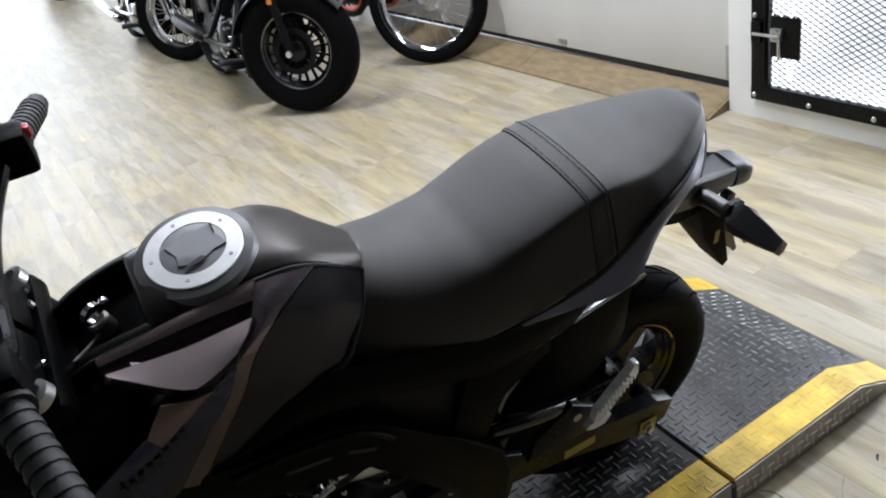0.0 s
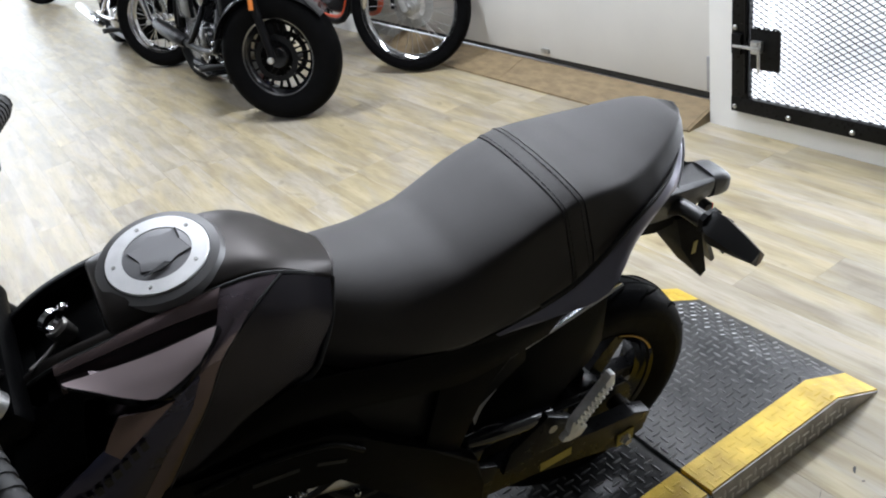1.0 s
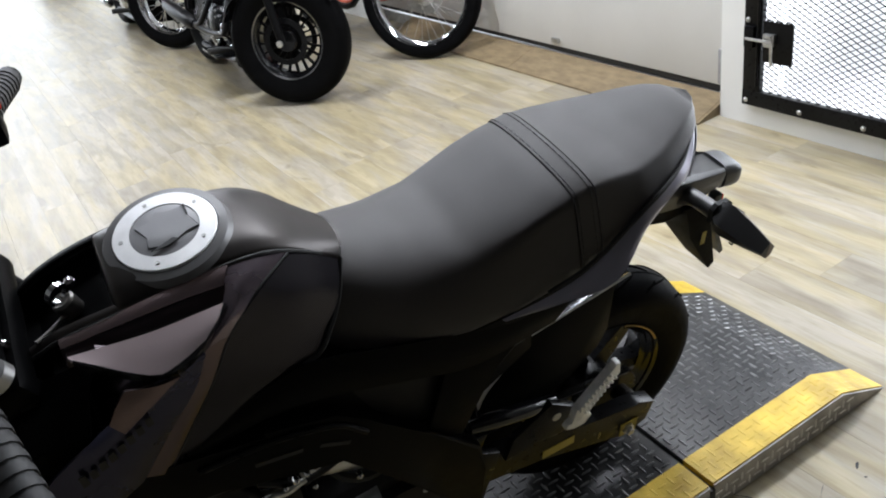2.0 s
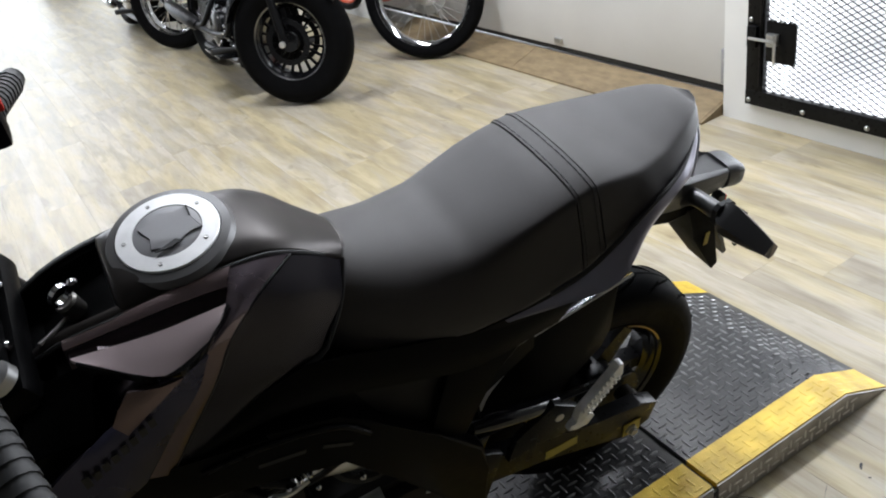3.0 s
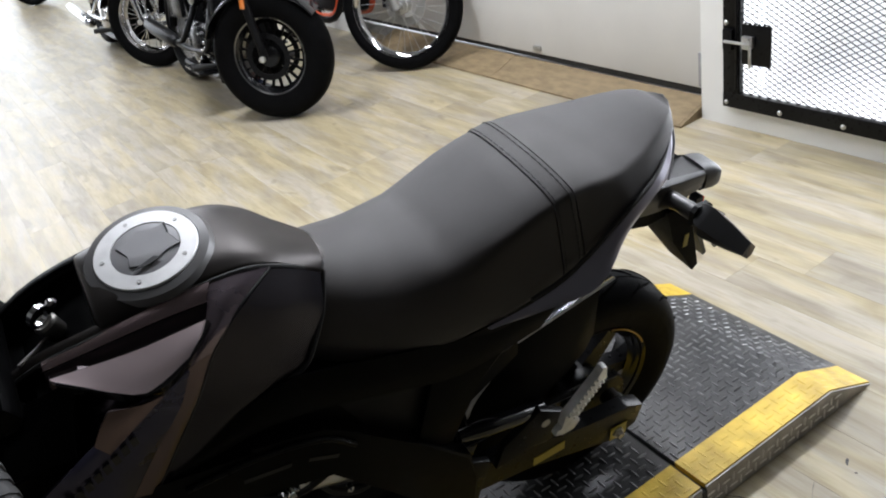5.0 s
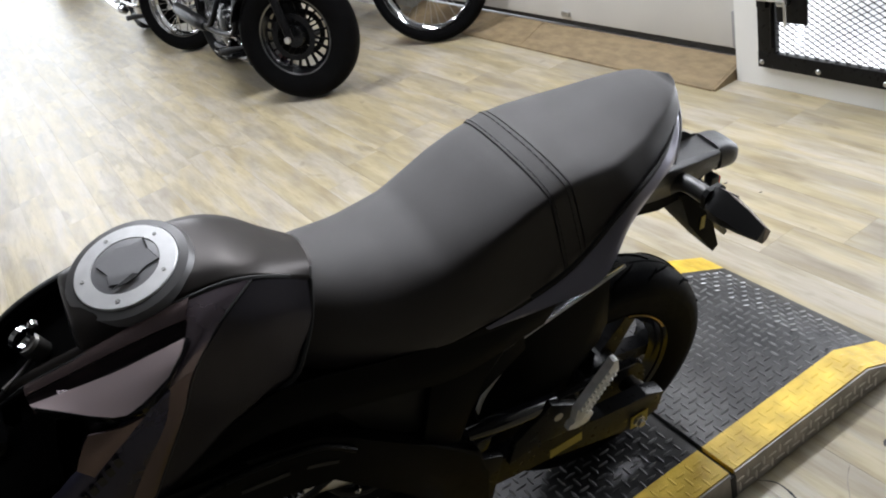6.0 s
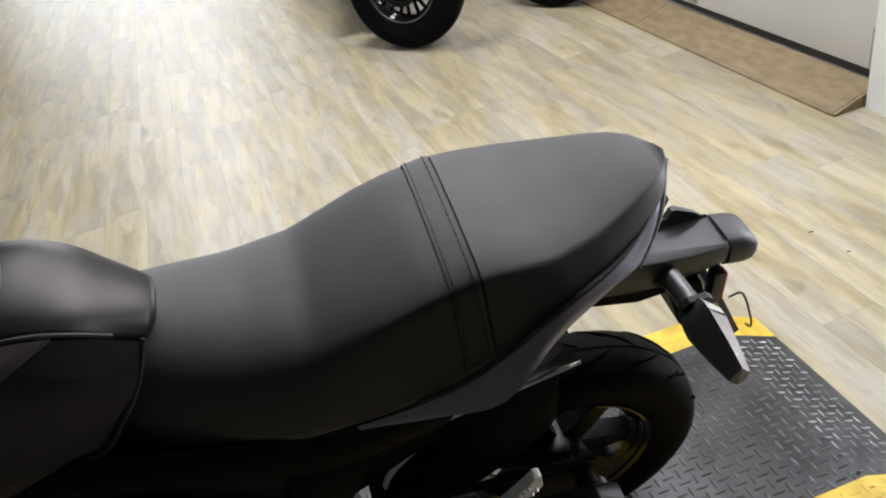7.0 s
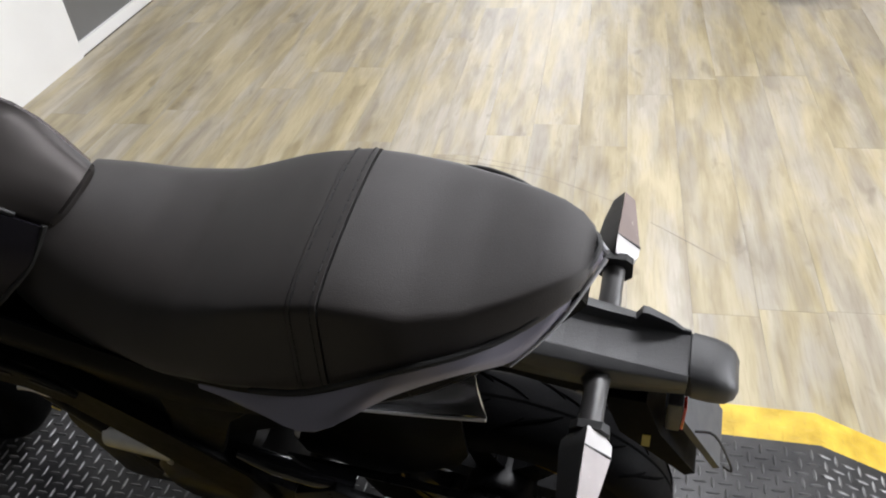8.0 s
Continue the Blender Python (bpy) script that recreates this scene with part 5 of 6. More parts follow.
# small bright fittings in the gap over the crankcase
for k, (x, z) in enumerate(((-0.628, 0.513), (-0.612, 0.518), (-0.596, 0.523), (-0.582, 0.531), (-0.567, 0.544), (-0.557, 0.533), (-0.590, 0.486), (-0.526, 0.458))):
    part("engine_fitting", turned([(0, -0.104), (0.0035 + 0.0012 * (k % 3), -0.104), (0.0045 + 0.001 * (k % 2), -0.112), (0.002, -0.115), (0, -0.115)], 9, "y", (x, 0, z)), M_CHROME, bike)
part("bright_pipe", tube([(-0.690, -0.108, 0.500), (-0.655, -0.112, 0.513), (-0.630, -0.112, 0.505), (-0.600, -0.110, 0.512)], 0.0042, 8, 4), M_ALU, bike, "thin aluminium pipe")
part("intake_pipe", tube([(-0.60, -0.06, 0.47), (-0.555, -0.075, 0.475), (-0.50, -0.07, 0.44)], 0.020, 12, 4), M_ALU, bike, "aluminium intake pipe")
part("starter_motor", tube([(-0.62, -0.095, 0.36), (-0.50, -0.10, 0.365)], 0.024, 14, 1), M_ALU, bike)
part("wiring", tube([(-0.66, -0.095, 0.53), (-0.60, -0.105, 0.50), (-0.52, -0.10, 0.51), (-0.45, -0.10, 0.46)], 0.005, 6, 4), M_SEAL, bike)
part("carburettor", turned([(0.03, -0.06), (0.034, -0.04), (0.034, 0.04), (0.03, 0.06)], 16, "y", (-0.52, 0, 0.50)), M_ALU, bike)
part("throttle_cable", tube([(-0.52, -0.05, 0.52), (-0.58, -0.09, 0.55), (-0.66, -0.07, 0.62), (-0.78, -0.06, 0.76)], 0.004, 6, 4), M_SEAL, bike)
part("hose", tube([(-0.45, -0.09, 0.46), (-0.50, -0.10, 0.43), (-0.55, -0.09, 0.45), (-0.58, -0.05, 0.50)], 0.007, 8, 4), M_SEAL, bike)
part("shift_lever", tube([(-0.42, -0.135, 0.25), (-0.50, -0.145, 0.23), (-0.57, -0.15, 0.24), (-0.575, -0.19, 0.245)], 0.006, 8, 3), M_ALU, bike, "aluminium shift lever")
part("rider_peg", tube([(-0.40, -0.12, 0.235), (-0.40, -0.20, 0.24)], [0.012, 0.014], 10, 1), M_ALU, bike, "aluminium rider peg")
part("peg_plate", plate([(-0.44, 0.20), (-0.34, 0.22), (-0.30, 0.36), (-0.36, 0.40), (-0.44, 0.28)], 0.012, "y", -0.128, 0.003), M_STEEL_BLACK, bike)
part("side_stand", tube([(-0.45, -0.10, 0.18), (-0.455, -0.19, 0.06), (-0.455, -0.245, -0.050)], 0.011, 8, 2), M_STEEL_BLACK, bike, "black side stand")
part("muffler", tube([(-0.30, 0.15, 0.20), (-0.22, 0.155, 0.23), (-0.05, 0.165, 0.285), (0.05, 0.17, 0.315)], [0.035, 0.060, 0.062, 0.050], 16, 3, flat=1.25), M_PLASTIC, bike, "matte black muffler")
part("exhaust", tube([(-0.74, 0.03, 0.42), (-0.80, 0.04, 0.30), (-0.70, 0.08, 0.16), (-0.45, 0.10, 0.15), (-0.2, 0.13, 0.2)], [0.017, 0.017, 0.019, 0.03, 0.04], 12, 5), M_STEEL_BLACK, bike)

# ---- steering: fork, bars, front wheel ----
STEER = pose(-0.835, 0, 0.845, 0, -24, 0)
fork = new("steering")
fork.parent = bike
for s in (-1, 1):
    part("fork_leg", tube([(0, s * 0.085, 0.03), (0, s * 0.085, -0.25), (0, s * 0.085, -0.64)], [0.018, 0.018, 0.024], 14, 2), M_STEEL_BLACK, fork, m=STEER)
    part("bar_clamp", box(-0.016, 0.016, s * 0.045 - 0.040, s * 0.045 + 0.040, 0.025, 0.062, 0.008), M_PLASTIC, fork, "black bar clamp", m=STEER)
    for yy in (0.013, 0.076):
        part("clamp_bolt", turned([(0.0075, 0.060), (0.0075, 0.067), (0.004, 0.069), (0, 0.066)], 10, "z", (0.004, s * yy, 0)), M_CHROME, fork, m=STEER)
    part("fork_cap", turned([(0, 0.03), (0.017, 0.03), (0.017, 0.042), (0.010, 0.044), (0.010, 0.036), (0, 0.036)], 16, "z", (0.008, s * 0.096, 0)), M_GALV, fork, "bare metal fork cap", m=STEER)
    dx = 0.0 if s > 0 else -0.055
    a, b = Vector((-0.782 + dx, s * 0.205, 0.985)), Vector((-0.752 + dx, s * 0.335, 0.955))
    part("handlebar", tube([(-0.852, 0, 0.915), (-0.852, s * 0.06, 0.916), (-0.835 + dx / 2, s * 0.12, 0.945), (-0.80 + dx, s * 0.17, 0.985), a, b], 0.011, 10, 4), M_STEEL_BLACK, fork, "black handlebar")
    part("grip", tube([a, b], 0.0155, 14, 1), M_SEAL, fork, "ribbed black grip")
    for i in range(9):
        p = a.lerp(b, 0.06 + i / 10)
        part("grip_rib", tube([p, a.lerp(b, 0.06 + i / 10 + 0.05)], 0.0172, 12, 1), M_SEAL, fork)
    part("grip_flange", tube([a.lerp(b, -0.02), a.lerp(b, 0.02)], 0.021, 14, 1), M_SEAL, fork)
    part("bar_end", tube([b, b + (b - a) * 0.08], 0.0145, 12, 1), M_PLASTIC, fork)
    c = a.lerp(b, -0.18)
    part("switch_box", box(c.x - 0.024, c.x + 0.024, c.y - 0.022, c.y + 0.022, c.z - 0.028, c.z + 0.026, 0.009), M_PLASTIC, fork, "black switch housing")
    part("lever", tube([c + Vector((-0.035, 0, -0.005)), a.lerp(b, 0.4) + Vector((-0.065, 0, -0.012)), b + Vector((-0.05, 0, -0.012))], [0.009, 0.007, 0.006], 8, 4), M_PLASTIC, fork)
    part("control_cable", tube([c + Vector((-0.03, 0, 0)), (-0.90, s * 0.16, 1.00), (-0.95, s * 0.10, 0.93), (-0.93, s * 0.05, 0.80)], 0.004, 6, 4), M_SEAL, fork)
part("kill_switch", box(-0.768, -0.758, 0.176, 0.188, 1.000, 1.014, 0.002), M_RED, fork, "red kill switch")
for yy, xx, zz in ((-0.050, 0.014, 0.030), (0.050, 0.014, 0.030), (-0.020, -0.010, 0.030)):
    part("stem_bolt", turned([(0.0065, 0.0), (0.0065, 0.006), (0.004, 0.008), (0, 0.007)], 10, "z", (xx, yy, zz - 0.006)), M_CHROME, fork, m=STEER)
part("top_clamp", box(-0.030, 0.022, -0.112, 0.112, -0.005, 0.024, 0.008), M_PLASTIC, fork, "black top clamp", m=STEER)
lock = part("ignition_lock", turned([(0.0, 0.0), (0.0125, 0.0), (0.013, 0.018), (0.0105, 0.021), (0.006, 0.018), (0, 0.018)], 20, "z"), M_CAST, fork, "dull metal ignition lock", m=pose(-0.766, -0.010, 0.852, 0, -18, 0))
part("key_loop", turned([(0.0095, -0.003), (0.0135, -0.003), (0.0135, 0.003), (0.0095, 0.003)], 20, "y", closed=True), M_CHROME, lock, m=pose(0.004, -0.006, 0.034, 20, 0, 30))
part("key_head", turned([(0, 0), (0.0055, 0.001), (0.0055, 0.006), (0, 0.007)], 12, "y", (0.020, -0.004, 0.034)), M_CHROME, lock)
part("lock_bracket", tube([(-0.775, -0.020, 0.858), (-0.792, -0.040, 0.862), (-0.806, -0.052, 0.864)], 0.0024, 8, 3), M_CAST, fork)
part("instrument", box(-0.13, -0.04, -0.07, 0.07, 0.07, 0.11, 0.015), M_PLASTIC, fork, "black instrument housing", m=STEER)
part("headlight", loft([[(-0.10, -0.075, -0.09), (-0.10, 0.075, -0.09), (-0.10, 0.085, 0.06), (-0.10, -0.085, 0.06)], [(-0.20, -0.05, -0.07), (-0.20, 0.05, -0.07), (-0.18, 0.06, 0.04), (-0.18, -0.06, 0.04)]]), M_PLUM, fork, m=STEER)
fw = new("front_wheel")
fw.parent = bike
fw.matrix_basis = pose(-1.165, 0, 0.2425)
part("tyre", tyre.data, M_TYRE, fw)
part("rim", turned([(0.157, -0.036), (0.146, -0.031), (0.136, 0.0), (0.146, 0.031), (0.157, 0.036), (0.131, 0.018), (0.131, -0.018)], 48, "y", closed=True), M_GLOSS, fw)
part("front_mudguard", skin([[(0.262 * math.cos(a), y, 0.262 * math.sin(a)) for y in (-0.06, -0.03, 0.03, 0.06)] for a in np.linspace(0.5, 2.6, 8)], 0.004, 1), M_PLUM, fw)

# ---- the other motorcycles ----
def wire_wheel(root, m, R, W, rim, n, spoke_r, tyre_m, rim_m, spoke_m, name):
    """Wheel with thin spokes; the axle along y."""
    w = new(name)
    w.parent = root
    w.matrix_basis = m
    part("tyre", turned(tyre_profile(R, W, rim), 56, "y", closed=True), tyre_m, w, "black rubber tyre")
    part("rim", turned([(rim + 0.006, -W * 0.38), (rim - 0.006, -W * 0.34), (rim - 0.022, -W * 0.12), (rim - 0.022, W * 0.12), (rim - 0.006, W * 0.34), (rim + 0.006, W * 0.38), (rim - 0.002, W * 0.2), (rim - 0.012, 0), (rim - 0.002, -W * 0.2)], 48, "y", closed=True), rim_m, w)
    part("hub", turned([(0, -0.07), (0.020, -0.07), (0.022, -0.045), (0.045, -0.040), (0.045, -0.030), (0.025, -0.022), (0.025, 0.022), (0.045, 0.030), (0.045, 0.040), (0.022, 0.045), (0.020, 0.07), (0, 0.07)], 24, "y"), spoke_m, w)
    me = None
    for i in range(n):
        a = 2 * math.pi * i / n
        tw = (0.28 if i % 2 else -0.28)
        ys = 0.036 if (i // 2) % 2 else -0.036
        p = (0.042 * math.cos(a - tw), ys, 0.042 * math.sin(a - tw))
        q = ((rim - 0.014) * math.cos(a), ys * 0.15, (rim - 0.014) * math.sin(a))
        part("spoke", tube([p, q], spoke_r, 6, 1), spoke_m, w)
    return w


def cast_wheel(root, m, R, W, rim, n, name):
    """Black wheel with split spokes and polished edges."""
    w = new(name)
    w.parent = root
    w.matrix_basis = m
    part("tyre", turned(tyre_profile(R, W, rim), 64, "y", closed=True), M_TYRE, w, "fat black tyre")
    part("rim", turned([(rim + 0.008, -W * 0.38), (rim - 0.004, -W * 0.36), (rim - 0.026, -W * 0.14), (rim - 0.026, W * 0.14), (rim - 0.004, W * 0.36), (rim + 0.008, W * 0.38), (rim - 0.002, W * 0.2), (rim - 0.014, 0), (rim - 0.002, -W * 0.2)], 56, "y", closed=True), M_GLOSS, w)
    part("rim_lip", turned([(rim - 0.003, W * 0.37), (rim + 0.003, W * 0.385), (rim + 0.003, W * 0.375), (rim - 0.003, W * 0.36)], 56, "y", closed=True), M_DARKRIM, w, "polished rim lip")
    part("hub", turned([(0, -0.06), (0.05, -0.06), (0.055, -0.03), (0.04, -0.01), (0.04, 0.01), (0.055, 0.03), (0.05, 0.06), (0, 0.06)], 28, "y"), M_CASE, w)
    part("hub_plate", turned([(0, -0.040), (0.056, -0.040), (0.060, -0.030), (0.060, 0.030), (0.056, 0.040), (0, 0.040)], 32, "y"), M_DULL, w)
    for i in range(n):
        for tw in (-0.16, 0.16):
            a = 360 * i / n
            c, s = math.cos(tw), math.sin(tw)
            r0, r1 = 0.045, rim - 0.018
            bm = loft([[(r0, -0.016, -0.007), (r0, 0.016, -0.007), (r0, 0.016, 0.007), (r0, -0.016, 0.007)],
                       [(r1 * c * 0.62, -0.010, r1 * s * 0.75 - 0.004), (r1 * c * 0.62, 0.010, r1 * s * 0.75 - 0.004), (r1 * c * 0.62, 0.010, r1 * s * 0.75 + 0.004), (r1 * c * 0.62, -0.010, r1 * s * 0.75 + 0.004)],
                       [(r1 * c, -0.010, r1 * s - 0.005), (r1 * c, 0.010, r1 * s - 0.005), (r1 * c, 0.010, r1 * s + 0.005), (r1 * c, -0.010, r1 * s + 0.005)]])
            part("spoke", bm, M_DULL, w, m=pose(0, 0, 0, 0, a, 0))
    for side in (-1, 1):
        part("brake_disc", turned([(0.088, side * 0.064), (0.116, side * 0.064), (0.116, side * 0.060), (0.088, side * 0.060)], 40, "y", closed=True), M_STEEL_BLACK, w, "dark brake disc")
    return w


def cylinders(root, at, fin_m, head_m):
    """V-twin: two finned cylinders with heads."""
    for tilt in (-30, 26):
        m = pose(at[0], at[1], at[2], 0, tilt, 0)
        for k in range(7):
            part("cylinder_fin", box(-0.072 + 0.002 * (k % 2), 0.072, -0.07, 0.07, 0.02 + 0.022 * k, 0.032 + 0.022 * k, 0.004, 1), fin_m, root, m=m)
        part("cylinder_barrel", turned([(0, 0), (0.056, 0), (0.056, 0.18), (0, 0.18)], 20, "z"), fin_m, root, m=m)
        part("rocker_cover", box(-0.08, 0.08, -0.075, 0.075, 0.175, 0.245, 0.022, 3), head_m, root, m=m)


def cruiser(m, label, black, bags=False):
    root = thing("cruiser_motorcycle", m, label, "motorcycle", "cruisers on the shop floor")
    R, WB = 0.32, 1.32
    fork_m = M_STEEL_BLACK if black else M_CHROME
    fin_m = M_CASE if black else M_ENGINE
    if black:
        cast_wheel(root, pose(0, 0, R, 0, 0, 42), R, 0.135, 0.190, 10, "front_wheel")
    else:
        wire_wheel(root, pose(0, 0, R, 0, 0, 40), R, 0.120, 0.215, 28, 0.0028, M_TYRE, M_CHROME, M_CHROME, "front_wheel")
    rear = turned(tyre_profile(R, 0.15, 0.205), 48, "y", closed=True)
    part("rear_tyre", rear, M_TYRE, root, "black rear tyre", m=pose(WB, 0, R))
    part("rear_rim", turned([(0, -0.05), (0.20, -0.05), (0.207, -0.03), (0.207, 0.03), (0.2, 0.05), (0, 0.05)], 36, "y", (WB, 0, R)), M_CASE, root)
    # forks, turned with the wheel
    st = pose(0, 0, R, 0, 0, 42)
    for s in (-1, 1):
        part("fork_leg", tube([(0, s * 0.105, 0.0), (0.065, s * 0.105, 0.24), (0.165, s * 0.105, 0.60)], [0.020, 0.022, 0.021], 12, 2), fork_m, root, m=st)
        part("axle_end", turned([(0.016, 0), (0.016, s * 0.012), (0.008, s * 0.014), (0, s * 0.012)], 10, "y", (0, s * 0.125, 0)), M_ALU, root, m=st)
        part("fork_reflector", box(0.060, 0.084, s * 0.128 - 0.005, s * 0.128 + 0.005, 0.24, 0.32, 0.003), M_AMBER, root, "amber reflector", m=st)
    rows = [[((R + 0.025) * math.cos(a), y, (R + 0.025) * math.sin(a) * f) for y, f in ((-0.078, 0.90), (-0.068, 0.97), (0, 1.0), (0.068, 0.97), (0.078, 0.90))] for a in np.linspace(0.25, 2.45, 12)]
    part("front_mudguard", skin(rows, 0.004, 2, inward=(0, 0, 0)), M_GLOSS, root, "gloss black front mudguard", m=st)
    rows = [[(WB + (R + 0.035) * math.cos(a), y, R + (R + 0.035) * math.sin(a) * f) for y, f in ((-0.095, 0.88), (-0.08, 0.97), (0, 1.0), (0.08, 0.97), (0.095, 0.88))] for a in np.linspace(0.15, 2.4, 12)]
    part("rear_mudguard", skin(rows, 0.005, 2, inward=(WB, 0, R)), M_GLOSS, root, "gloss black rear mudguard")
    # frame and radiator
    for s in (-1, 1):
        part("down_tube", tube([(0.36, s * 0.07, 0.86), (0.40, s * 0.10, 0.50), (0.46, s * 0.12, 0.20), (0.60, s * 0.12, 0.14), (1.10, s * 0.12, 0.15)], 0.019, 10, 4), M_STEEL_BLACK, root)
    part("radiator", box(0.35, 0.42, -0.16, 0.16, 0.13, 0.80, 0.014), M_DULL, root, "black radiator shroud")
    part("crankcase", box(0.52, 1.02, -0.14, 0.14, 0.20, 0.42, 0.05, 3), M_CASE if black else M_ENGINE, root, "dark metal crankcase")
    part("primary_cover", turned([(0.13, -0.13), (0.125, -0.165), (0.10, -0.18), (0, -0.182)], 32, "y", (0.66, 0, 0.31)), M_STEEL_BLACK if black else M_CHROME, root)
    part("primary_cover", turned([(0.10, -0.13), (0.095, -0.16), (0.07, -0.172), (0, -0.174)], 32, "y", (0.90, 0, 0.30)), M_STEEL_BLACK if black else M_CHROME, root)
    part("timing_cover", turned([(0.11, 0.13), (0.105, 0.165), (0.07, 0.18), (0, 0.18)], 32, "y", (0.72, 0, 0.30)), M_CASE if black else M_CHROME, root, "timing cover")
    for k in range(6):
        a = math.radians(60 * k + 15)
        part("cover_bolt", turned([(0.009, 0.160), (0.009, 0.172), (0, 0.174)], 8, "y", (0.72 + 0.092 * math.cos(a), 0, 0.30 + 0.092 * math.sin(a))), M_CHROME, root)
    cylinders(root, (0.72, 0, 0.40), fin_m, M_STEEL_BLACK if black else M_CHROME)
    part("air_cleaner", turned([(0.0, 0.12), (0.085, 0.12), (0.09, 0.135), (0.085, 0.16), (0.05, 0.17), (0, 0.17)], 28, "y", (0.72, 0, 0.60)), M_CHROME if not black else M_GLOSS, root)
    ex = M_STEEL_BLACK if black else M_CHROME
    part("exhaust", tube([(0.60, 0.09, 0.52), (0.50, 0.15, 0.42), (0.52, 0.17, 0.30), (0.75, 0.18, 0.27), (1.00, 0.20, 0.285)], 0.017, 12, 4), ex, root)
    part("exhaust", tube([(0.86, 0.09, 0.52), (0.82, 0.16, 0.40), (0.90, 0.19, 0.30), (1.0, 0.20, 0.29)], 0.017, 12, 4), ex, root)
    part("muffler", tube([(0.98, 0.20, 0.285), (1.06, 0.205, 0.295), (1.36, 0.21, 0.325), (1.50, 0.21, 0.34)] if black else [(0.92, 0.21, 0.215), (1.00, 0.215, 0.225), (1.45, 0.22, 0.265), (1.62, 0.22, 0.28)], [0.026, 0.040, 0.044, 0.036], 16, 2), M_STEEL_BLACK if black or bags else M_CHROME, root, "long muffler")
    if black:
        part("foot_plate", plate([(0.40, 0.13), (0.72, 0.13), (0.72, 0.25), (0.40, 0.27)], 0.012, "z", 0.185, 0.004), M_CASE, root, "dark foot plate")
        for k in range(7):
            part("bright_fitting", turned([(0.0, 0.0), (0.010 + 0.003 * (k % 3), 0.0), (0.012, 0.012), (0.006, 0.018), (0, 0.018)], 10, "y", (0.46 + 0.045 * k, 0.15 + 0.012 * (k % 3), 0.235 + 0.03 * ((k * 5) % 4))), M_CHROME, root, "chrome fitting")
    for s in (-1, 1):
        part("foot_peg", tube([(0.45, s * 0.14, 0.22), (0.44, s * 0.24, 0.225), (0.43, s * 0.30, 0.225)], [0.012, 0.018, 0.018], 10, 1), M_SEAL, root)
        part("peg_mount", tube([(0.50, s * 0.12, 0.20), (0.46, s * 0.15, 0.215), (0.44, s * 0.17, 0.23)], 0.014, 8, 2), M_CHROME, root)
        part("control_lever", tube([(0.44, s * 0.16, 0.23), (0.40, s * 0.18, 0.28), (0.37, s * 0.24, 0.31)], 0.008, 8, 2), M_CHROME, root)
        part("rear_shock", tube([(1.28, s * 0.12, 0.34), (1.20, s * 0.12, 0.62)], 0.026, 10, 1), M_CHROME if not black else M_STEEL_BLACK, root)
        part("side_cover", plate([(0.98, 0.42), (1.22, 0.40), (1.26, 0.60), (1.02, 0.66)], 0.03, "y", s * 0.13 - 0.015, 0.008), M_CASE, root)
        part("bar", tube([(0.36, s * 0.02, 0.98), (0.38, s * 0.16, 1.04), (0.50, s * 0.36, 1.03), (0.58, s * 0.42, 1.02)], 0.012, 10, 3), M_CHROME, root)
    part("fuel_tank", loft([[(x, w * math.cos(a), z + h * math.sin(a)) for a in np.linspace(0, 2 * math.pi, 20, endpoint=False)] for x, w, z, h in ((0.40, 0.06, 0.83, 0.05), (0.50, 0.12, 0.83, 0.095), (0.70, 0.135, 0.81, 0.10), (0.88, 0.10, 0.77, 0.075), (0.95, 0.05, 0.75, 0.04))]), M_GLOSS, root, "gloss black fuel tank")
    part("saddle", loft([[(x, w * math.cos(a), z + h * math.sin(a)) for a in np.linspace(0, 2 * math.pi, 18, endpoint=False)] for x, w, z, h in ((0.92, 0.07, 0.72, 0.03), (1.05, 0.15, 0.70, 0.05), (1.25, 0.15, 0.70, 0.055), (1.50, 0.10, 0.74, 0.035), (1.56, 0.05, 0.75, 0.02))]), M_VINYL, root, "black saddle")
    part("headlight", turned([(0, 0.14), (0.085, 0.13), (0.09, 0.10), (0.07, 0.03), (0, 0.0)], 24, "x", (0.10, 0, 0.86)), M_GLOSS, root)
    part("side_stand", tube([(0.75, -0.13, 0.18), (0.78, -0.22, 0.08), (0.80, -0.30, -0.052)], 0.012, 8, 2), M_STEEL_BLACK, root)
    if bags:
        for s in (-1, 1):
            bag = part("saddlebag", loft([[(x, s * (0.14 + w * c), z + h * d) for c, d in ((0, -0.9), (0.9, -0.9), (1, -0.6), (1, 0.6), (0.8, 1), (0, 1))] for x, w, z, h in ((1.22, 0.10, 0.56, 0.12), (1.30, 0.17, 0.54, 0.16), (1.62, 0.17, 0.54, 0.15), (1.76, 0.11, 0.55, 0.10))]), M_GLOSS, root, "gloss black saddlebag")
            part("latch", box(1.40, 1.46, s * 0.315 - 0.008, s * 0.315 + 0.008, 0.60, 0.66, 0.004), M_CHROME, bag)
    return root


def at_floor(u, v, lean=10, turn=90):
    return ROOM @ pose(u, v, 0.0, 0, 0, turn) @ pose(0, 0, 0.004, lean, 0, 0)


cruiser(at_floor(0.567, 2.86), "black cruiser motorcycle with black multi-spoke front wheel", True)
cruiser(at_floor(0.485, 4.81), "black and chrome cruiser with wire-spoked front wheel", False)


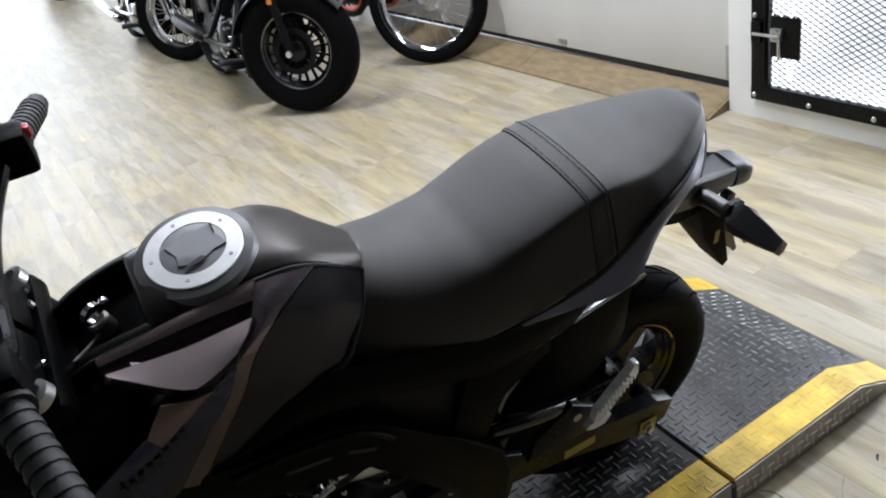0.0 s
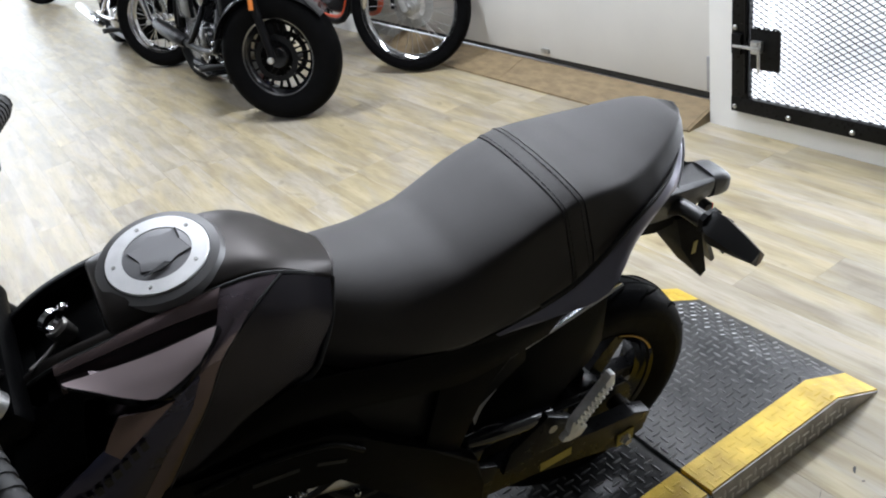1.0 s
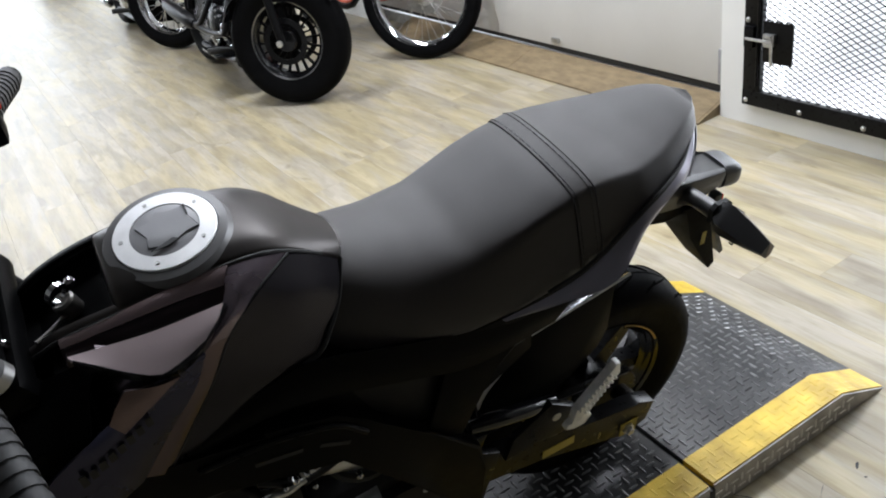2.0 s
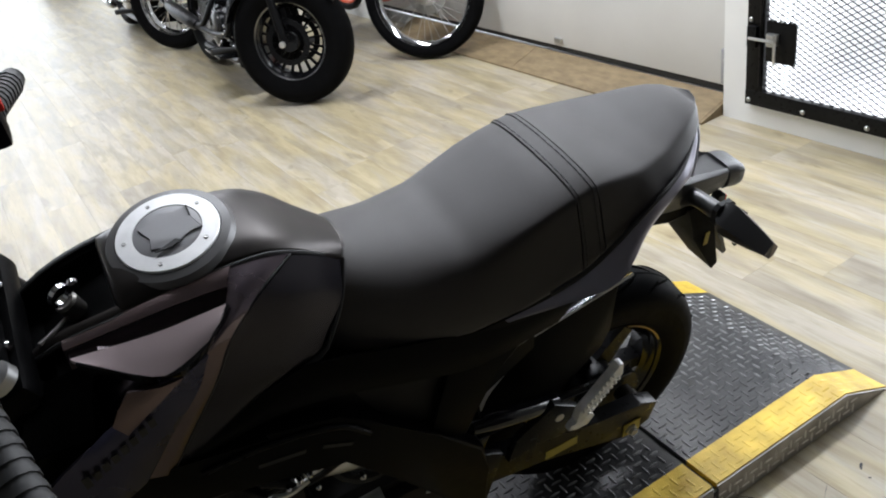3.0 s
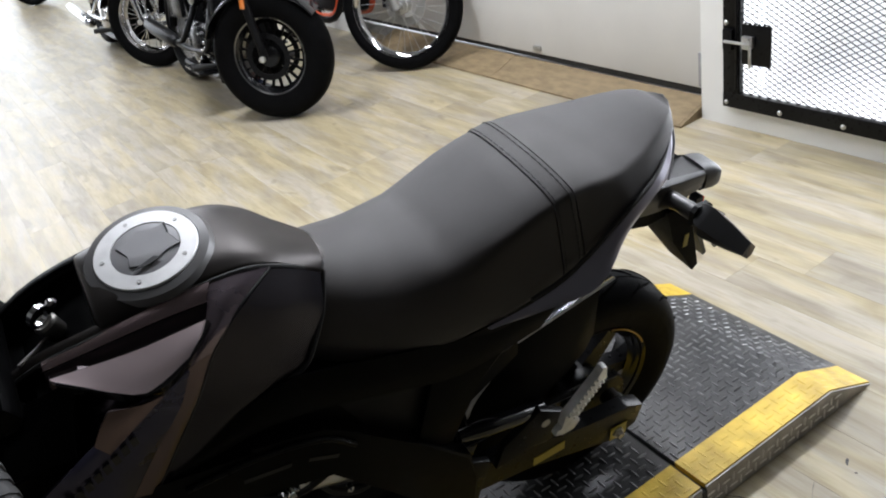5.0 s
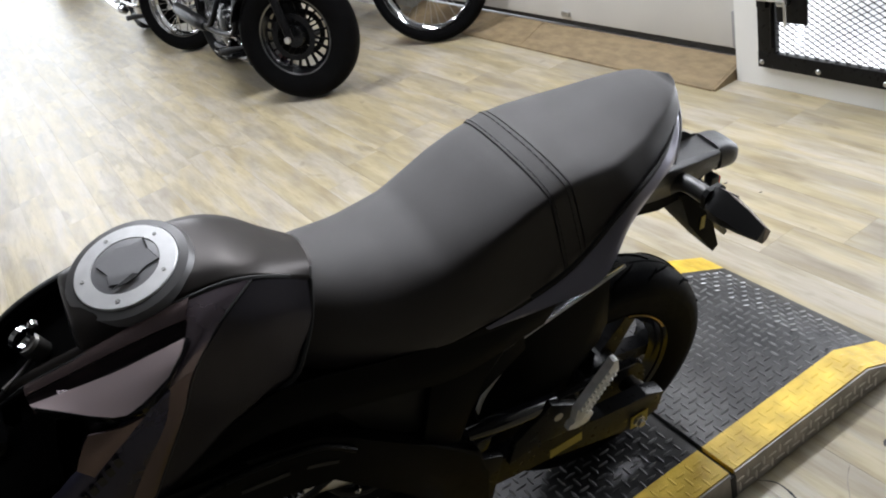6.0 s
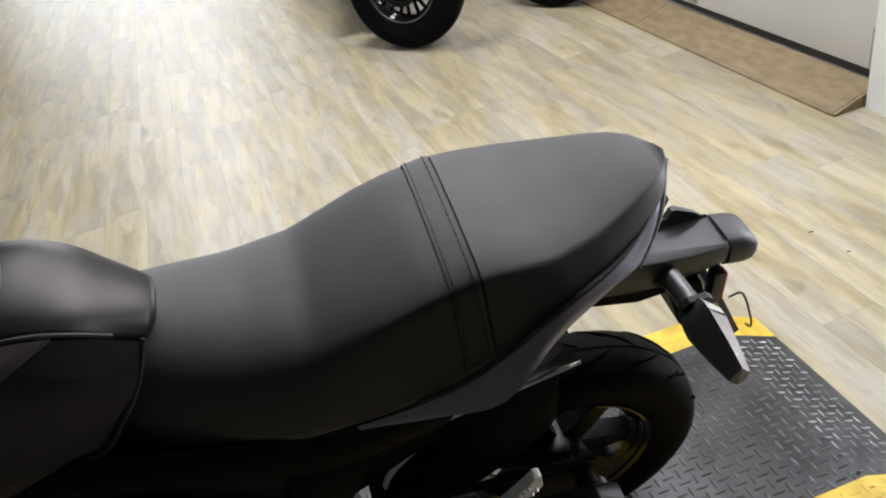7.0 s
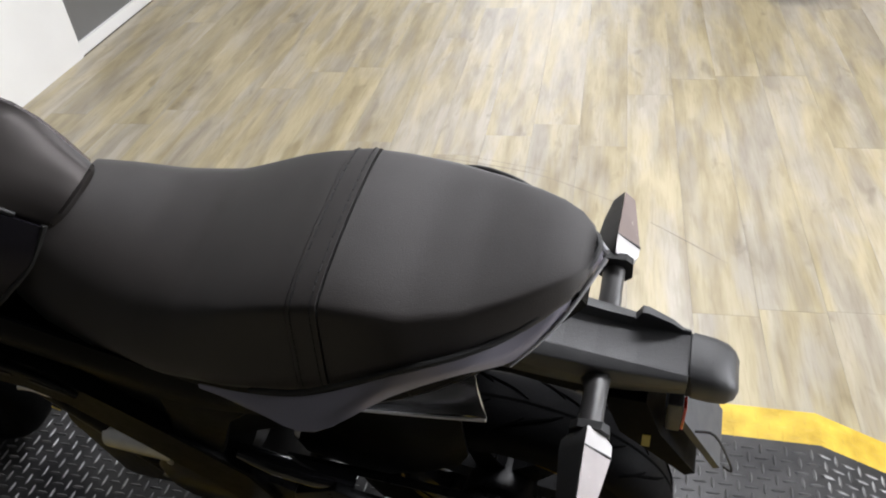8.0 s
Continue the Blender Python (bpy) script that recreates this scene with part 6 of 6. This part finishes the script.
def trail_bike(m, paint, side, label):
    root = thing("trail_motorcycle", m, label, "motorcycle", "trail motorcycles")
    R = 0.345
    st = pose(0, 0, R, 0, 0, 38)
    wire_wheel(root, st, R, 0.085, 0.275, 32, 0.0016, M_TYRE, M_CHROME, M_GALV, "front_wheel")
    wire_wheel(root, pose(1.40, 0, 0.32), 0.32, 0.11, 0.235, 28, 0.0018, M_TYRE, M_CHROME, M_GALV, "rear_wheel")
    for s in (-1, 1):
        part("fork_leg", tube([(0, s * 0.09, -0.01), (0.09, s * 0.09, 0.25), (0.26, s * 0.09, 0.72)], [0.028, 0.026, 0.020], 12, 2), M_GALV, root, m=st)
        part("frame_tube", tube([(0.38, s * 0.05, 0.92), (0.50, s * 0.10, 0.50), (0.58, s * 0.12, 0.26), (0.95, s * 0.12, 0.26), (1.05, s * 0.1, 0.50)], 0.018, 10, 4), paint, root, "painted frame tube")
        part("peg", tube([(0.90, s * 0.12, 0.30), (0.90, s * 0.24, 0.30)], 0.014, 8, 1), M_GALV, root)
    part("brake_caliper", box(0.05, 0.14, -0.10, -0.05, -0.02, 0.08, 0.012), M_STEEL_BLACK, root, m=st)
    part("brake_disc", turned([(0.07, -0.055), (0.115, -0.055), (0.115, -0.05), (0.07, -0.05)], 36, "y", closed=True), M_GALV, root, m=st)
    part("engine", box(0.55, 0.95, -0.12, 0.12, 0.26, 0.46, 0.04, 3), M_STEEL_BLACK, root)
    part("engine_cover", turned([(0.09, -0.11), (0.085, -0.14), (0.05, -0.15), (0, -0.15)], 28, "y", (0.72, 0, 0.34)), M_GALV, root)
    for k in range(6):
        part("cylinder_fin", box(0.60, 0.76, -0.08, 0.08, 0.46 + 0.026 * k, 0.472 + 0.026 * k, 0.004, 1), M_ENGINE, root)
    part("exhaust", tube([(0.60, 0.05, 0.55), (0.48, 0.10, 0.45), (0.55, 0.14, 0.24), (0.9, 0.15, 0.26), (1.3, 0.17, 0.55)], 0.02, 10, 4), M_STEEL_BLACK, root)
    part("front_mudguard", skin([[(0.42 * math.cos(a) * f, y, 0.43 * math.sin(a)) for y, f in ((-0.05, 0.98), (0, 1), (0.05, 0.98))] for a in np.linspace(0.6, 2.5, 8)], 0.004, 1), paint, root, m=st)
    part("fuel_tank", loft([[(x, w * math.cos(a), z + h * math.sin(a)) for a in np.linspace(0, 2 * math.pi, 18, endpoint=False)] for x, w, z, h in ((0.42, 0.05, 0.86, 0.05), (0.52, 0.11, 0.86, 0.09), (0.72, 0.11, 0.82, 0.09), (0.84, 0.06, 0.79, 0.05))]), paint, root, "painted fuel tank")
    part("saddle", loft([[(x, w * math.cos(a), z + h * math.sin(a)) for a in np.linspace(0, 2 * math.pi, 16, endpoint=False)] for x, w, z, h in ((0.80, 0.06, 0.84, 0.03), (1.0, 0.10, 0.83, 0.04), (1.35, 0.10, 0.86, 0.04), (1.5, 0.06, 0.88, 0.02))]), M_VINYL, root)
    part("side_panel", plate([(0.60, 0.62), (0.86, 0.56), (1.05, 0.62), (1.0, 0.78), (0.7, 0.82)], 0.02, "y", -0.125, 0.006), side, root, "painted side panel")
    part("side_stand", tube([(0.80, -0.12, 0.26), (0.84, -0.22, 0.12), (0.86, -0.32, -0.056)], 0.010, 8, 2), M_STEEL_BLACK, root)
    return root


trail_bike(at_floor(1.345, 2.845), M_ORANGE, M_BLUE, "orange trail motorcycle with tall chrome wire-spoked wheel")
trail_bike(at_floor(0.42, 9.75), M_YELLOW, M_STEEL_BLACK, "yellow trail motorcycle parked far down the row")

# ---- along the west side: chair, third cruiser, box ----
def sled_chair(m):
    root = thing("sled_chair", m, "black tubular sled-base chair with padded black seat", "chair")
    for s in (0, 1):
        y = 0.47 * s
        part("side_frame", tube([(-0.50, y, 0.80), (-0.46, y, 0.46), (-0.05, y, 0.45), (-0.02, y, 0.42), (-0.005, y, 0.25), (0.0, y, 0.05), (-0.03, y, 0.018), (-0.10, y, 0.016), (-0.48, y, 0.016)], 0.0165, 10, 4), M_STEEL_BLACK, root)
        part("foot_cap", turned([(0, -0.012), (0.010, -0.012), (0.011, 0.004), (0, 0.006)], 10, "z", (0.004, y, 0.012)), M_SEAL, root)
    part("brace", tube([(-0.012, 0.0, 0.075), (-0.012, 0.47, 0.075)], 0.012, 8, 1), M_GRIME, root, "worn grey cross brace")
    part("seat", box(-0.50, -0.01, 0.0, 0.47, 0.455, 0.52, 0.022, 3), M_PLASTIC, root, "padded black seat")
    part("backrest", box(-0.545, -0.50, 0.02, 0.45, 0.56, 0.88, 0.02, 3), M_PLASTIC, root, "padded black backrest")
    return root


sled_chair(ROOM @ pose(-1.79, 3.17, 0))
cruiser(at_floor(-2.10, 6.25, 10, -90), "black and chrome cruiser with saddlebags by the west side", False, True)
card = thing("cardboard_box", ROOM @ pose(-2.0, 5.75, 0, 0, 0, 12), "open orange-brown cardboard box on the floor", "box")
for k, (a, b, c, d) in enumerate(((-0.2, 0.2, -0.15, -0.145), (-0.2, 0.2, 0.145, 0.15), (-0.2, -0.195, -0.145, 0.145), (0.195, 0.2, -0.145, 0.145))):
    part("side", box(a, b, c, d, 0.0, 0.34, 0.001, 1), M_CARD, card)
part("bottom", box(-0.195, 0.195, -0.145, 0.145, 0.0, 0.005), M_CARD, card)

# ---- floor planks, the last and largest set of pieces ----
floor_root = thing("floor", ROOM, "beige and grey wood-look vinyl plank floor", "floor", kind="structure")
PL, PW = 1.22, 0.152
whole = finish("plank", box(0.0002, PW - 0.0002, 0.0002, PL - 0.0002, -0.008, 0.0, 0.0002, 1), M_PLANK)
count = 0
rest, butts = [], []
u = -2.13
i = 0
rng = random.Random(4)
while u < 1.70:
    v = -3.2 - rng.random() * PL
    butts.append((u, v))
    while v < 12.3:
        m = pose(u, v, 0)
        near = -1.2 < v < 8.5
        if near and count < 300:
            part("plank", whole, M_PLANK, floor_root, m=m)
            count += 1
        else:
            rest.append((u, v))
        v += PL
    u += PW
    i += 1
u = -5.1
while u < -2.2:
    v = 2.97 - rng.random() * 0.9
    while v < 12.3:
        rest.append((u, v))
        v += PL
    u += PW
V, F = [], []
for u, v in rest:
    n = len(V)
    V += [(u + 0.0006, v, -0.0005), (u + PW - 0.0006, v, -0.0005), (u + PW - 0.0006, v + PL - 0.001, -0.0005), (u + 0.0006, v + PL - 0.001, -0.0005)]
    F.append((n, n + 1, n + 2, n + 3))
for u, v in butts:
    n = len(V)
    if v > -4.09:
        V += [(u + 0.0006, -4.1, -0.0005), (u + PW - 0.0006, -4.1, -0.0005), (u + PW - 0.0006, v - 0.001, -0.0005), (u + 0.0006, v - 0.001, -0.0005)]
        F.append((n, n + 1, n + 2, n + 3))
me = bpy.data.meshes.new("planks")
me.from_pydata(V, [], F)
me.materials.append(M_PLANK)
tagged(part("far_planks", me, M_PLANK, floor_root), kind="stuff")

# tyre marks, a crack and chips in the vinyl
def streak(name, pts, wide):
    path = smooth_path([(u, v, 0) for u, v in pts], 6)
    bm = bmesh.new()
    rows = []
    for i, p in enumerate(path):
        d = (path[min(i + 1, len(path) - 1)] - path[max(i - 1, 0)]).normalized()
        w = wide * (0.35 + 0.65 * math.sin(math.pi * (i + 0.5) / len(path))) * (0.7 + 0.6 * rng.random())
        n = Vector((-d.y, d.x, 0)) * w / 2
        rows.append((bm.verts.new(p + n + Vector((0, 0, 0.0006))), bm.verts.new(p - n + Vector((0, 0, 0.0006)))))
    for a, b in zip(rows, rows[1:]):
        bm.faces.new((a[0], a[1], b[1], b[0]))
    part(name, bm, M_SCUFF if wide < 0.004 else M_SEAL, floor_root)


streak("scuff_mark", [(-0.49, 1.334), (-0.297, 1.294), (-0.101, 1.236), (0.115, 1.114)], 0.0030)
streak("scuff_mark", [(-0.40, 1.350), (-0.25, 1.310), (-0.08, 1.262)], 0.0020)
streak("scuff_mark", [(0.213, 1.023), (0.310, 0.940), (0.401, 0.859)], 0.0030)
streak("scuff_mark", [(0.300, -0.352), (0.265, -0.371), (0.225, -0.405)], 0.0022)
streak("crack", [(0.150, -0.256), (0.172, -0.292), (0.161, -0.348), (0.134, -0.384), (0.10, -0.41)], 0.0042)
streak("chip", [(0.380, -0.372), (0.388, -0.366), (0.397, -0.362)], 0.0060)
streak("chip", [(0.372, -0.392), (0.376, -0.396)], 0.0042)
streak("chip", [(0.984, 0.535), (0.999, 0.532)], 0.0060)
streak("chip", [(1.000, 0.416), (1.010, 0.412)], 0.0050)
